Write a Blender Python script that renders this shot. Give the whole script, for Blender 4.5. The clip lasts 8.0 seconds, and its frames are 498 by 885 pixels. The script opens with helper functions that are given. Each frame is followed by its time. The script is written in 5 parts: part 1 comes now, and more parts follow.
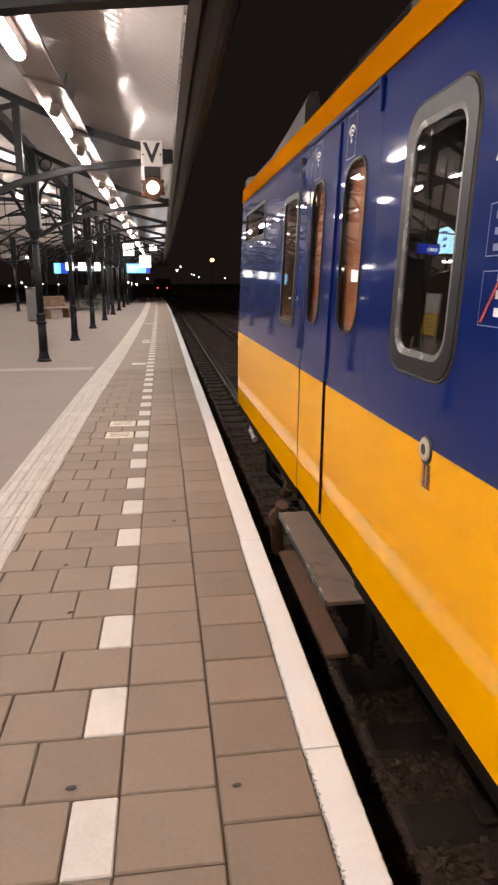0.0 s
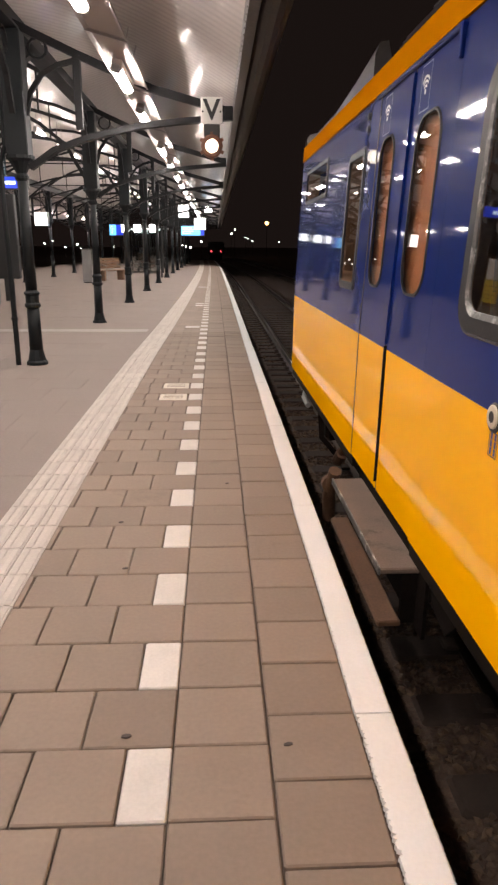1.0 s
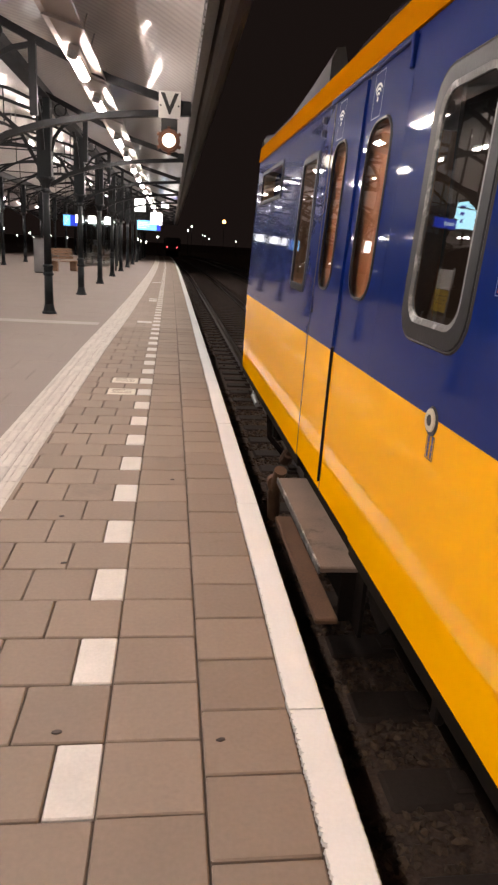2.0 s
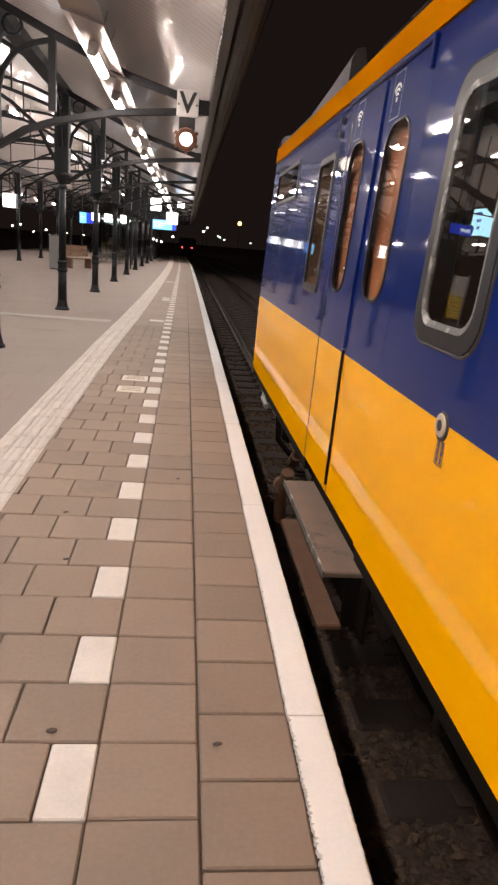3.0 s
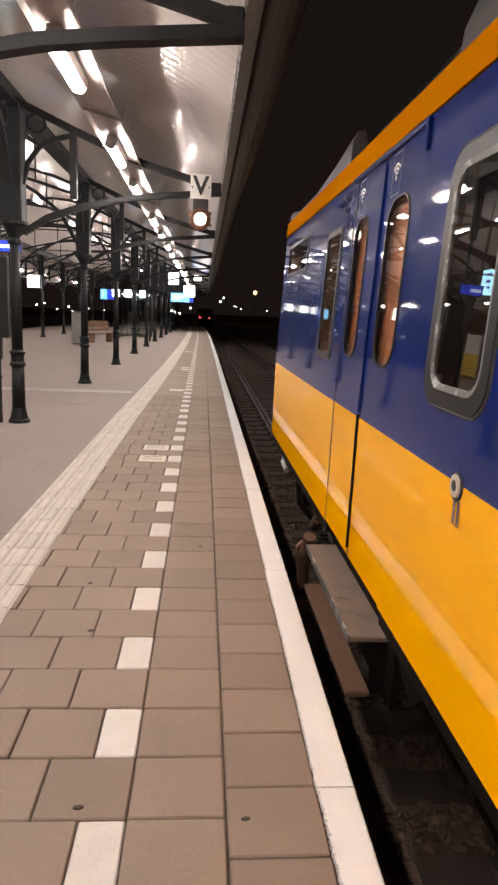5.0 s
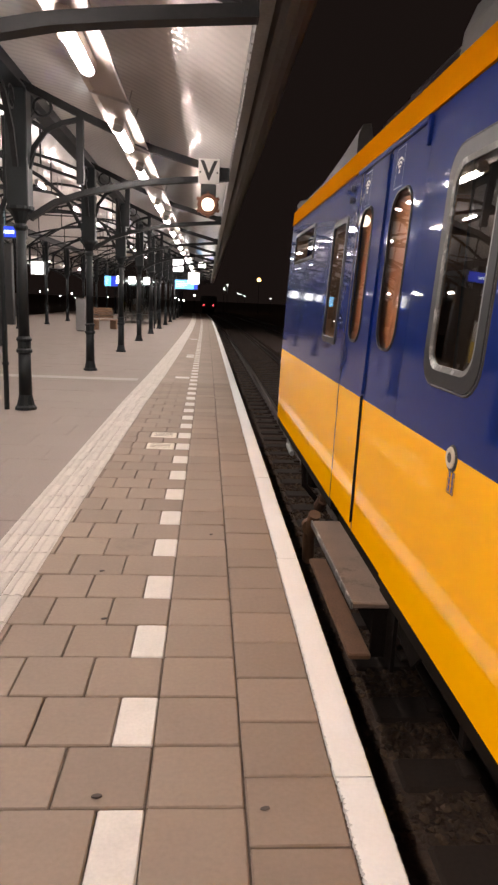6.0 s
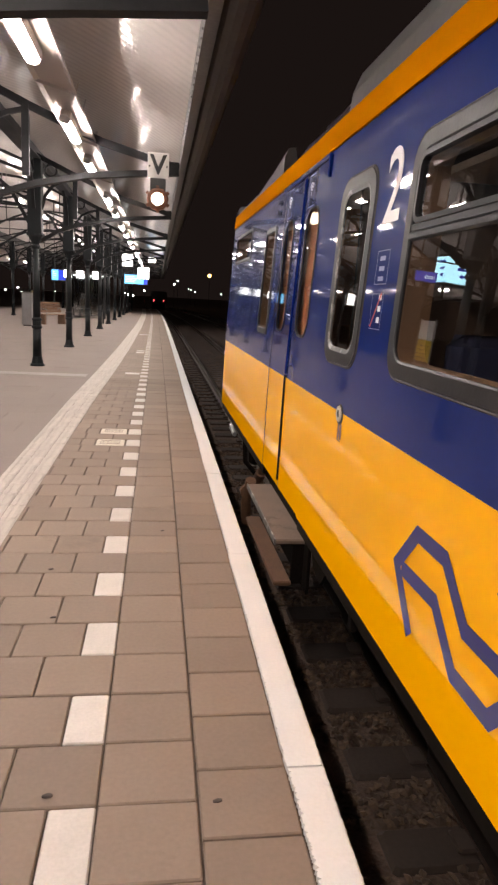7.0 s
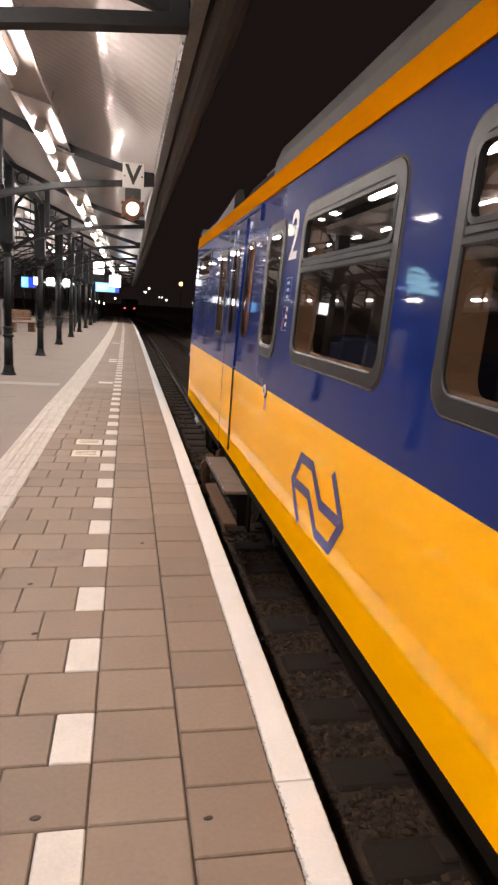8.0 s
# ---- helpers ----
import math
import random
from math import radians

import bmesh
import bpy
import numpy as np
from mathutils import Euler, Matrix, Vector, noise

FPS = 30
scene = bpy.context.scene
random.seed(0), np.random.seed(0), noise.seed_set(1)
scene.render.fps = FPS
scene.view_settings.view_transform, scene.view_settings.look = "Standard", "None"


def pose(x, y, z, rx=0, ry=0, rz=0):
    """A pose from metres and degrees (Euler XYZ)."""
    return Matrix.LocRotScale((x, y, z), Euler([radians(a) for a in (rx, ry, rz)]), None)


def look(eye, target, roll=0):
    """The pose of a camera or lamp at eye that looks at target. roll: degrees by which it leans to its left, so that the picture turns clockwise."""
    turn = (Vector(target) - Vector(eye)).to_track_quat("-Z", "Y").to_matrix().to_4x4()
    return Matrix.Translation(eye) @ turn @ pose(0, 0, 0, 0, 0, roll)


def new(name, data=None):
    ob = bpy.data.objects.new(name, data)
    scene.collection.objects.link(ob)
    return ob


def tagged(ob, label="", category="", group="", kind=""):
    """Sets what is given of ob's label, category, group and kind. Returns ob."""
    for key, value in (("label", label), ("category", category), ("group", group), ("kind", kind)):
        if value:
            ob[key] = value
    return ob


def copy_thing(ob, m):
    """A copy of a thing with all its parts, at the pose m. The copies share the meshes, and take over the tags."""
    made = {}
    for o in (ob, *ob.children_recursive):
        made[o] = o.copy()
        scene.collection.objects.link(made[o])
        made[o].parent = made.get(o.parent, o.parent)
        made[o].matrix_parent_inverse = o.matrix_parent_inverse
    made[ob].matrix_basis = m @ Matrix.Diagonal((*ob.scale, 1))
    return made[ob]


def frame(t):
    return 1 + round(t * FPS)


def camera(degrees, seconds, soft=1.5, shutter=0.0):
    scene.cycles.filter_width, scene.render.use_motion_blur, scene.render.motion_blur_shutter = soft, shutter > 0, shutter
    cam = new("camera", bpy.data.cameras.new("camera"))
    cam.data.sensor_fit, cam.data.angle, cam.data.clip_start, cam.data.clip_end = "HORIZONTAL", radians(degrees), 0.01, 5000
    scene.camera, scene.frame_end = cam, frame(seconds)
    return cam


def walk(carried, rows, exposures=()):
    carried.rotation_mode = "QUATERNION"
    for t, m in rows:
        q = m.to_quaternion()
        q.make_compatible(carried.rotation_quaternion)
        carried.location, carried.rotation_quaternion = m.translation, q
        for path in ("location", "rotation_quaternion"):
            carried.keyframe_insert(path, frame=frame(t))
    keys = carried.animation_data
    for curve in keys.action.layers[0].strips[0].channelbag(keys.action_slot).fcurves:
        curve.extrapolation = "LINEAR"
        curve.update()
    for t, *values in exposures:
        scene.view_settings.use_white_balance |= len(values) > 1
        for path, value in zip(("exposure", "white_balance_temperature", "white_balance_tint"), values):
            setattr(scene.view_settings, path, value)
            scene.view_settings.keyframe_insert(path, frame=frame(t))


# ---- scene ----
cam = camera(41.2, 8.0, soft=2.5)
PATH = [
    (0, (0.188, 0.259, 1.601), (0.434, 2.187, 1.129), -0.2),
    (0.5, (0.181, 0.271, 1.588), (0.315, 2.203, 1.089), -0.8),
    (1, (0.149, 0.287, 1.578), (0.247, 2.201, 1.008), 0.4),
    (1.5, (0.169, 0.299, 1.561), (0.372, 2.217, 1.03), 2.0),
    (2, (0.179, 0.279, 1.57), (0.425, 2.181, 1.002), 3.4),
    (2.2, (0.175, 0.304, 1.541), (0.412, 2.204, 0.961), 3.8),
    (3.3, (0.204, 0.311, 1.568), (0.423, 2.223, 1.026), 4.9),
    (3.5, (0.21, 0.293, 1.576), (0.433, 2.211, 1.053), 4.8),
    (4, (0.217, 0.278, 1.572), (0.462, 2.197, 1.065), 5.3),
    (4.5, (0.212, 0.297, 1.559), (0.312, 2.225, 1.037), 3.6),
    (5, (0.204, 0.251, 1.582), (0.349, 2.209, 1.201), 2.3),
    (5.2, (0.194, 0.254, 1.594), (0.327, 2.212, 1.208), 2.2),
    (6.3, (0.145, 0.290, 1.569), (0.290, 2.240, 1.148), 2.7),
    (6.5, (0.148, 0.287, 1.57), (0.35, 2.233, 1.157), 2.9),
    (7, (0.151, 0.273, 1.572), (0.434, 2.208, 1.151), 3.1),
    (7.5, (0.125, 0.291, 1.583), (0.477, 2.217, 1.171), 3.6),
    (8, (0.092, 0.277, 1.596), (0.459, 2.203, 1.203), 3.4),
]
walk(cam, [(t, look(eye, aim, roll)) for t, eye, aim, roll in PATH],
     exposures=[(0.0, 0.05), (6.4, 0.05), (7.4, 0.14), (8.0, 0.17)])

# ---------------------------------------------------------------- world and exposure
world = bpy.data.worlds.new("night")
scene.world = world
world.use_nodes = True
world.node_tree.nodes["Background"].inputs[0].default_value = (0.0092, 0.0060, 0.0052, 1)
world.node_tree.nodes["Background"].inputs[1].default_value = 1.0
TUBE = 139.0           # strength of the canopy's fluorescent tubes
TUBE_COLOUR = (1.0, 0.888, 0.825)


# ---------------------------------------------------------------- materials
def mat(name, colour, rough=0.6, metal=0.0, var=0.15, scale=6.0, fine=60.0, bump=0.1, coat=0.0, coat_rough=0.05,
        stain=None, stain_at=0.6, rand=0.0, island=0.0, emit=None, strength=0.0, bump_dist=0.004, spec=0.5, bump_scale=None, coat_ior=1.5):
    m = bpy.data.materials.new(name)
    m.use_nodes = True
    n, l = m.node_tree.nodes, m.node_tree.links
    b = n["Principled BSDF"]
    b.inputs["Roughness"].default_value = rough
    b.inputs["Metallic"].default_value = metal
    b.inputs["Specular IOR Level"].default_value = spec
    b.inputs["Coat Weight"].default_value = coat
    b.inputs["Coat IOR"].default_value = coat_ior
    b.inputs["Coat Roughness"].default_value = coat_rough
    if emit:
        b.inputs["Emission Color"].default_value = (*emit, 1)
        b.inputs["Emission Strength"].default_value = strength
        b.inputs["Base Color"].default_value = (*colour, 1)
        return m
    co = n.new("ShaderNodeTexCoord")
    big = n.new("ShaderNodeTexNoise")
    big.inputs["Scale"].default_value, big.inputs["Detail"].default_value = scale, 5
    small = n.new("ShaderNodeTexNoise")
    small.inputs["Scale"].default_value, small.inputs["Detail"].default_value = fine, 3
    geo = n.new("ShaderNodeNewGeometry")
    for tex in (big, small):
        l.new(co.outputs["Object"] if rand == 0 else geo.outputs["Position"], tex.inputs["Vector"])
    add = n.new("ShaderNodeMath")
    add.operation = "ADD"
    l.new(big.outputs["Fac"], add.inputs[0])
    l.new(small.outputs["Fac"], add.inputs[1])
    mp = n.new("ShaderNodeMapRange")
    mp.inputs["From Min"].default_value, mp.inputs["From Max"].default_value = 0.6, 1.4
    mp.inputs["To Min"].default_value, mp.inputs["To Max"].default_value = 1 - var, 1 + var
    l.new(add.outputs[0], mp.inputs["Value"])
    val = mp.outputs["Result"]
    if rand or island:
        if rand:
            src = n.new("ShaderNodeObjectInfo").outputs["Random"]
        else:
            src = geo.outputs["Random Per Island"]
        r = n.new("ShaderNodeMapRange")
        k = rand or island
        r.inputs["To Min"].default_value, r.inputs["To Max"].default_value = 1 - k, 1 + k
        l.new(src, r.inputs["Value"])
        mu = n.new("ShaderNodeMath")
        mu.operation = "MULTIPLY"
        l.new(val, mu.inputs[0])
        l.new(r.outputs["Result"], mu.inputs[1])
        val = mu.outputs[0]
    sc = n.new("ShaderNodeVectorMath")
    sc.operation = "SCALE"
    sc.inputs[0].default_value = colour
    l.new(val, sc.inputs["Scale"])
    out = sc.outputs["Vector"]
    if stain:
        st = n.new("ShaderNodeTexNoise")
        st.inputs["Scale"].default_value, st.inputs["Detail"].default_value = scale * 0.7, 7
        st.inputs["Roughness"].default_value = 0.7
        l.new(geo.outputs["Position"] if rand else co.outputs["Object"], st.inputs["Vector"])
        ra = n.new("ShaderNodeMapRange")
        ra.inputs["From Min"].default_value, ra.inputs["From Max"].default_value = stain_at, stain_at + 0.12
        l.new(st.outputs["Fac"], ra.inputs["Value"])
        mx = n.new("ShaderNodeMix")
        mx.data_type = "RGBA"
        l.new(ra.outputs["Result"], mx.inputs["Factor"])
        l.new(out, mx.inputs["A"])
        mx.inputs["B"].default_value = (*stain, 1)
        out = mx.outputs["Result"]
    l.new(out, b.inputs["Base Color"])
    if bump:
        bp = n.new("ShaderNodeBump")
        bp.inputs["Strength"].default_value, bp.inputs["Distance"].default_value = bump, bump_dist
        src = small
        if bump_scale:
            src = n.new("ShaderNodeTexNoise")
            src.inputs["Scale"].default_value, src.inputs["Detail"].default_value = bump_scale, 2
            l.new(co.outputs["Object"], src.inputs["Vector"])
        l.new(src.outputs["Fac"], bp.inputs["Height"])
        l.new(bp.outputs["Normal"], b.inputs["Normal"])
        if coat and bump_scale:
            l.new(bp.outputs["Normal"], b.inputs["Coat Normal"])
    rr = n.new("ShaderNodeMapRange")
    rr.inputs["To Min"].default_value, rr.inputs["To Max"].default_value = max(0, rough - 0.08), min(1, rough + 0.08)
    l.new(big.outputs["Fac"], rr.inputs["Value"])
    l.new(rr.outputs["Result"], b.inputs["Roughness"])
    return m


def glass_mat(name, tint):
    m = bpy.data.materials.new(name)
    m.use_nodes = True
    n, l = m.node_tree.nodes, m.node_tree.links
    n.remove(n["Principled BSDF"])
    tr = n.new("ShaderNodeBsdfTransparent")
    tr.inputs[0].default_value = (*tint, 1)
    gl = n.new("ShaderNodeBsdfGlossy")
    gl.inputs["Roughness"].default_value = 0.015
    fr = n.new("ShaderNodeFresnel")
    fr.inputs["IOR"].default_value = 2.5
    mx = n.new("ShaderNodeMixShader")
    l.new(fr.outputs[0], mx.inputs[0])
    l.new(tr.outputs[0], mx.inputs[1])
    l.new(gl.outputs[0], mx.inputs[2])
    l.new(mx.outputs[0], n["Material Output"].inputs[0])
    return m


M = {}
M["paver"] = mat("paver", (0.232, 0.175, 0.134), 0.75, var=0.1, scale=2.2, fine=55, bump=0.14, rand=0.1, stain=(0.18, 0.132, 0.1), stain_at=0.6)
# same pavers far off: the brighter, hazier look is put into the colour
M["paver_far_lit"] = mat("paver_far_lit", (0.275, 0.212, 0.166), 0.75, var=0.13, scale=3, fine=90, bump=0.2, island=0.07, stain=(0.19, 0.145, 0.113), stain_at=0.64)
M["field"] = mat("field", (0.222, 0.178, 0.155), 0.72, var=0.1, scale=0.9, fine=50, bump=0.15, island=0.03, stain=(0.21, 0.167, 0.143), stain_at=0.6)
M["white_tile"] = mat("white_tile", (0.62, 0.575, 0.53), 0.65, var=0.1, scale=9, fine=80, bump=0.2, rand=0.06, stain=(0.45, 0.4, 0.35), stain_at=0.68)
M["printed"] = mat("printed", (0.66, 0.6, 0.5), 0.6, var=0.1, scale=9, fine=80, bump=0.15, stain=(0.52, 0.45, 0.35), stain_at=0.62)
M["edge_white"] = mat("edge_white", (0.74, 0.735, 0.73), 0.6, var=0.05, scale=5, fine=70, bump=0.3, rand=0.02, stain=(0.5, 0.45, 0.4), stain_at=0.73)
M["tactile"] = mat("tactile", (0.5, 0.45, 0.405), 0.7, var=0.12, scale=4, fine=70, bump=0.2, island=0.08, stain=(0.36, 0.32, 0.28), stain_at=0.62)
M["joint"] = mat("joint", (0.1, 0.074, 0.057), 0.95, var=0.3, scale=10, fine=120, bump=0.4)
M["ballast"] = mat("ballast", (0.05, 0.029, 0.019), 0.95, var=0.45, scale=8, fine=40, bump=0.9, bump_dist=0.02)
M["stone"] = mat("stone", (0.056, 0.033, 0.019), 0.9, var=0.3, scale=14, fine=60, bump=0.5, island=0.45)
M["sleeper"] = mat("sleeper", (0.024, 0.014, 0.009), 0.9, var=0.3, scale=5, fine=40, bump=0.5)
M["rail_steel"] = mat("rail_steel", (0.07, 0.05, 0.04), 0.45, metal=1.0, var=0.2, scale=4, fine=30, bump=0.1)
M["rust"] = mat("rust", (0.12, 0.06, 0.035), 0.85, var=0.35, scale=8, fine=60, bump=0.4)
M["ground"] = mat("ground", (0.09, 0.06, 0.045), 0.95, var=0.4, scale=0.4, fine=6, bump=0.5, bump_dist=0.03)
M["iron"] = mat("iron", (0.008, 0.0105, 0.012), 0.55, spec=0.3, var=0.2, scale=3, fine=40, bump=0.12, stain=(0.06, 0.055, 0.05), stain_at=0.72)
M["iron_beam"] = mat("iron_beam", (0.011, 0.011, 0.012), 0.6, spec=0.25, var=0.25, scale=2, fine=30, bump=0.15, stain=(0.03, 0.027, 0.025), stain_at=0.7)
M["ceiling"] = mat("ceiling", (0.60, 0.555, 0.53), 0.42, coat=0.8, coat_rough=0.045, coat_ior=1.6, var=0.08, scale=0.8, fine=14, bump=0.05, stain=(0.45, 0.42, 0.4), stain_at=0.66)
M["lamp_board"] = mat("lamp_board", (0.36, 0.315, 0.29), 0.4, var=0.05, scale=3, fine=30, bump=0.05, stain=(0.55, 0.5, 0.45), stain_at=0.7)
M["grey_metal"] = mat("grey_metal", (0.16, 0.152, 0.145), 0.45, metal=0.5, var=0.25, scale=5, fine=40, bump=0.15)
M["gutter"] = mat("gutter", (0.042, 0.033, 0.028), 0.7, var=0.3, scale=3, fine=25, bump=0.2)
M["tube"] = mat("tube", (0.9, 0.9, 0.9), emit=TUBE_COLOUR, strength=TUBE)
M["cap_grey"] = mat("cap_grey", (0.32, 0.3, 0.29), 0.5, var=0.1)
M["box_light"] = mat("box_light", (0.9, 0.9, 0.9), emit=(1, 0.98, 0.95), strength=5)
M["screen_blue"] = mat("screen_blue", (0.1, 0.3, 0.7), emit=(0.16, 0.62, 1.0), strength=1.7)
M["screen_deep"] = mat("screen_deep", (0.02, 0.05, 0.5), emit=(0.03, 0.07, 0.85), strength=0.7)
M["screen_text"] = mat("screen_text", (0.9, 0.9, 0.9), emit=(0.85, 0.95, 1), strength=1.6)
M["sign_white"] = mat("sign_white", (0.62, 0.6, 0.57), 0.5, var=0.05, bump=0.03)
M["sign_black"] = mat("sign_black", (0.02, 0.02, 0.02), 0.5, var=0.1, bump=0)
M["signal_glow"] = mat("signal_glow", (0.9, 0.9, 0.8), emit=(1, 0.86, 0.66), strength=4.5)
M["signal_body"] = mat("signal_body", (0.12, 0.045, 0.022), 0.5, var=0.2)
M["lamp_far"] = mat("lamp_far", (0.9, 0.9, 0.9), emit=(1, 0.93, 0.82), strength=9)
M["lamp_orange"] = mat("lamp_orange", (0.9, 0.7, 0.4), emit=(1, 0.5, 0.13), strength=9)
M["lamp_red"] = mat("lamp_red", (0.9, 0.05, 0.05), emit=(1, 0.06, 0.08), strength=7)
M["cube_screen"] = mat("cube_screen", (0.5, 0.8, 0.9), emit=(0.45, 0.85, 1.0), strength=4.5)
M["gum"] = mat("gum", (0.06, 0.045, 0.04), 0.8, var=0.2)
M["pale_slab"] = mat("pale_slab", (0.34, 0.3, 0.27), 0.72, var=0.12, scale=3, fine=50, bump=0.15)
M["dark_metal"] = mat("dark_metal", (0.03, 0.03, 0.03), 0.5, var=0.2, scale=5, fine=40)
M["galva"] = mat("galva", (0.3, 0.3, 0.3), 0.45, metal=0.6, var=0.15, scale=4, fine=30)
M["bench_wood"] = mat("bench_wood", (0.23, 0.14, 0.09), 0.55, var=0.25, scale=6, fine=50)
M["yellow_board"] = mat("yellow_board", (0.75, 0.5, 0.03), 0.5, var=0.05)
# coach
M["blue"] = mat("blue", (0.0042, 0.0165, 0.12), 0.4, var=0.06, scale=2, fine=30, bump=0.012, coat=0.85, coat_rough=0.045, bump_dist=0.01, bump_scale=1.6, spec=0.02, coat_ior=1.33)
M["yellow"] = mat("yellow", (0.95, 0.43, 0.0005), 0.4, var=0.008, scale=1.5, fine=30, bump=0.002, coat=0.8, coat_rough=0.015, bump_dist=0.01, bump_scale=1.6, spec=0.0, coat_ior=1.34)
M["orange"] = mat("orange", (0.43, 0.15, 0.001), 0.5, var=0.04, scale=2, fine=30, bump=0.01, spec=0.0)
M["roof_grey"] = mat("roof_grey", (0.055, 0.052, 0.05), 0.6, var=0.2, scale=2, fine=20, bump=0.1)
M["roof_dark"] = mat("roof_dark", (0.035, 0.032, 0.03), 0.6, var=0.2, scale=2, fine=20, bump=0.1)
M["frame_alu"] = mat("frame_alu", (0.019, 0.0185, 0.02), 0.42, metal=0.1, spec=0.3, var=0.22, scale=9, fine=60, bump=0.12, stain=(0.1, 0.08, 0.06), stain_at=0.68)
M["frame_lip"] = mat("frame_lip", (0.13, 0.122, 0.115), 0.4, metal=0.3, var=0.3, scale=9, fine=80, bump=0.2, stain=(0.58, 0.56, 0.53), stain_at=0.53)
M["rubber"] = mat("rubber", (0.03, 0.026, 0.023), 0.6, var=0.2)
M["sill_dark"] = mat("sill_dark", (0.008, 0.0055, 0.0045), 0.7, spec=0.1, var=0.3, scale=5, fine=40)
M["glass"] = glass_mat("glass", (0.8, 0.77, 0.74))
M["shelter_glass"] = glass_mat("shelter_glass", (0.8, 0.85, 0.85))
M["wood_panel"] = mat("wood_panel", (0.46, 0.2, 0.085), 0.5, var=0.2, scale=4, fine=40)
M["inner_wall"] = mat("inner_wall", (0.27, 0.155, 0.085), 0.6, var=0.1, scale=3, fine=30)
M["partition"] = mat("partition", (0.075, 0.047, 0.03), 0.6, var=0.12, scale=3, fine=30)
M["inner_ceiling"] = mat("inner_ceiling", (0.74, 0.6, 0.47), 0.6, var=0.1, scale=3, fine=30)
M["inner_floor"] = mat("inner_floor", (0.3, 0.25, 0.2), 0.7, var=0.2)
M["seat_cloth"] = mat("seat_cloth", (0.03, 0.035, 0.08), 0.9, var=0.2, scale=20, fine=90, bump=0.3)
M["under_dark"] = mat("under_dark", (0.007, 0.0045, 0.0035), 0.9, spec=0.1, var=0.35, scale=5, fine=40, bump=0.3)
M["step_metal"] = mat("step_metal", (0.21, 0.15, 0.115), 0.6, metal=0.2, var=0.25, scale=5, fine=90, bump=0.3, stain=(0.06, 0.042, 0.033), stain_at=0.56)
M["step_rust"] = mat("step_rust", (0.135, 0.068, 0.036), 0.75, var=0.25, scale=7, fine=70, bump=0.3, stain=(0.09, 0.05, 0.035), stain_at=0.62)
M["decal_white"] = mat("decal_white", (0.72, 0.72, 0.74), 0.45, var=0.03, bump=0)
M["decal_pale"] = mat("decal_pale", (0.22, 0.25, 0.42), 0.45, var=0.05, bump=0)
M["decal_red"] = mat("decal_red", (0.5, 0.04, 0.03), 0.45, var=0.05, bump=0)
M["logo_blue"] = mat("logo_blue", (0.016, 0.022, 0.16), 0.35, var=0.05, bump=0, coat=0.5)
M["cap_cream"] = mat("cap_cream", (0.55, 0.48, 0.36), 0.5, var=0.1)


# ---------------------------------------------------------------- mesh helpers
def mesh(name, verts, faces, materials, index=None, smooth=False):
    me = bpy.data.meshes.new(name)
    me.from_pydata([tuple(v) for v in verts], [], faces)
    for m in (materials if isinstance(materials, (list, tuple)) else [materials]):
        me.materials.append(m)
    if index is not None:
        me.polygons.foreach_set("material_index", index)
    if smooth:
        me.polygons.foreach_set("use_smooth", [True] * len(me.polygons))
    me.update()
    return me


def put(name, me, parent=None, label="", at=None):
    ob = new(name, me)
    if parent is not None:
        ob.parent = parent
    if at is not None:
        ob.matrix_basis = at
    return tagged(ob, label=label)


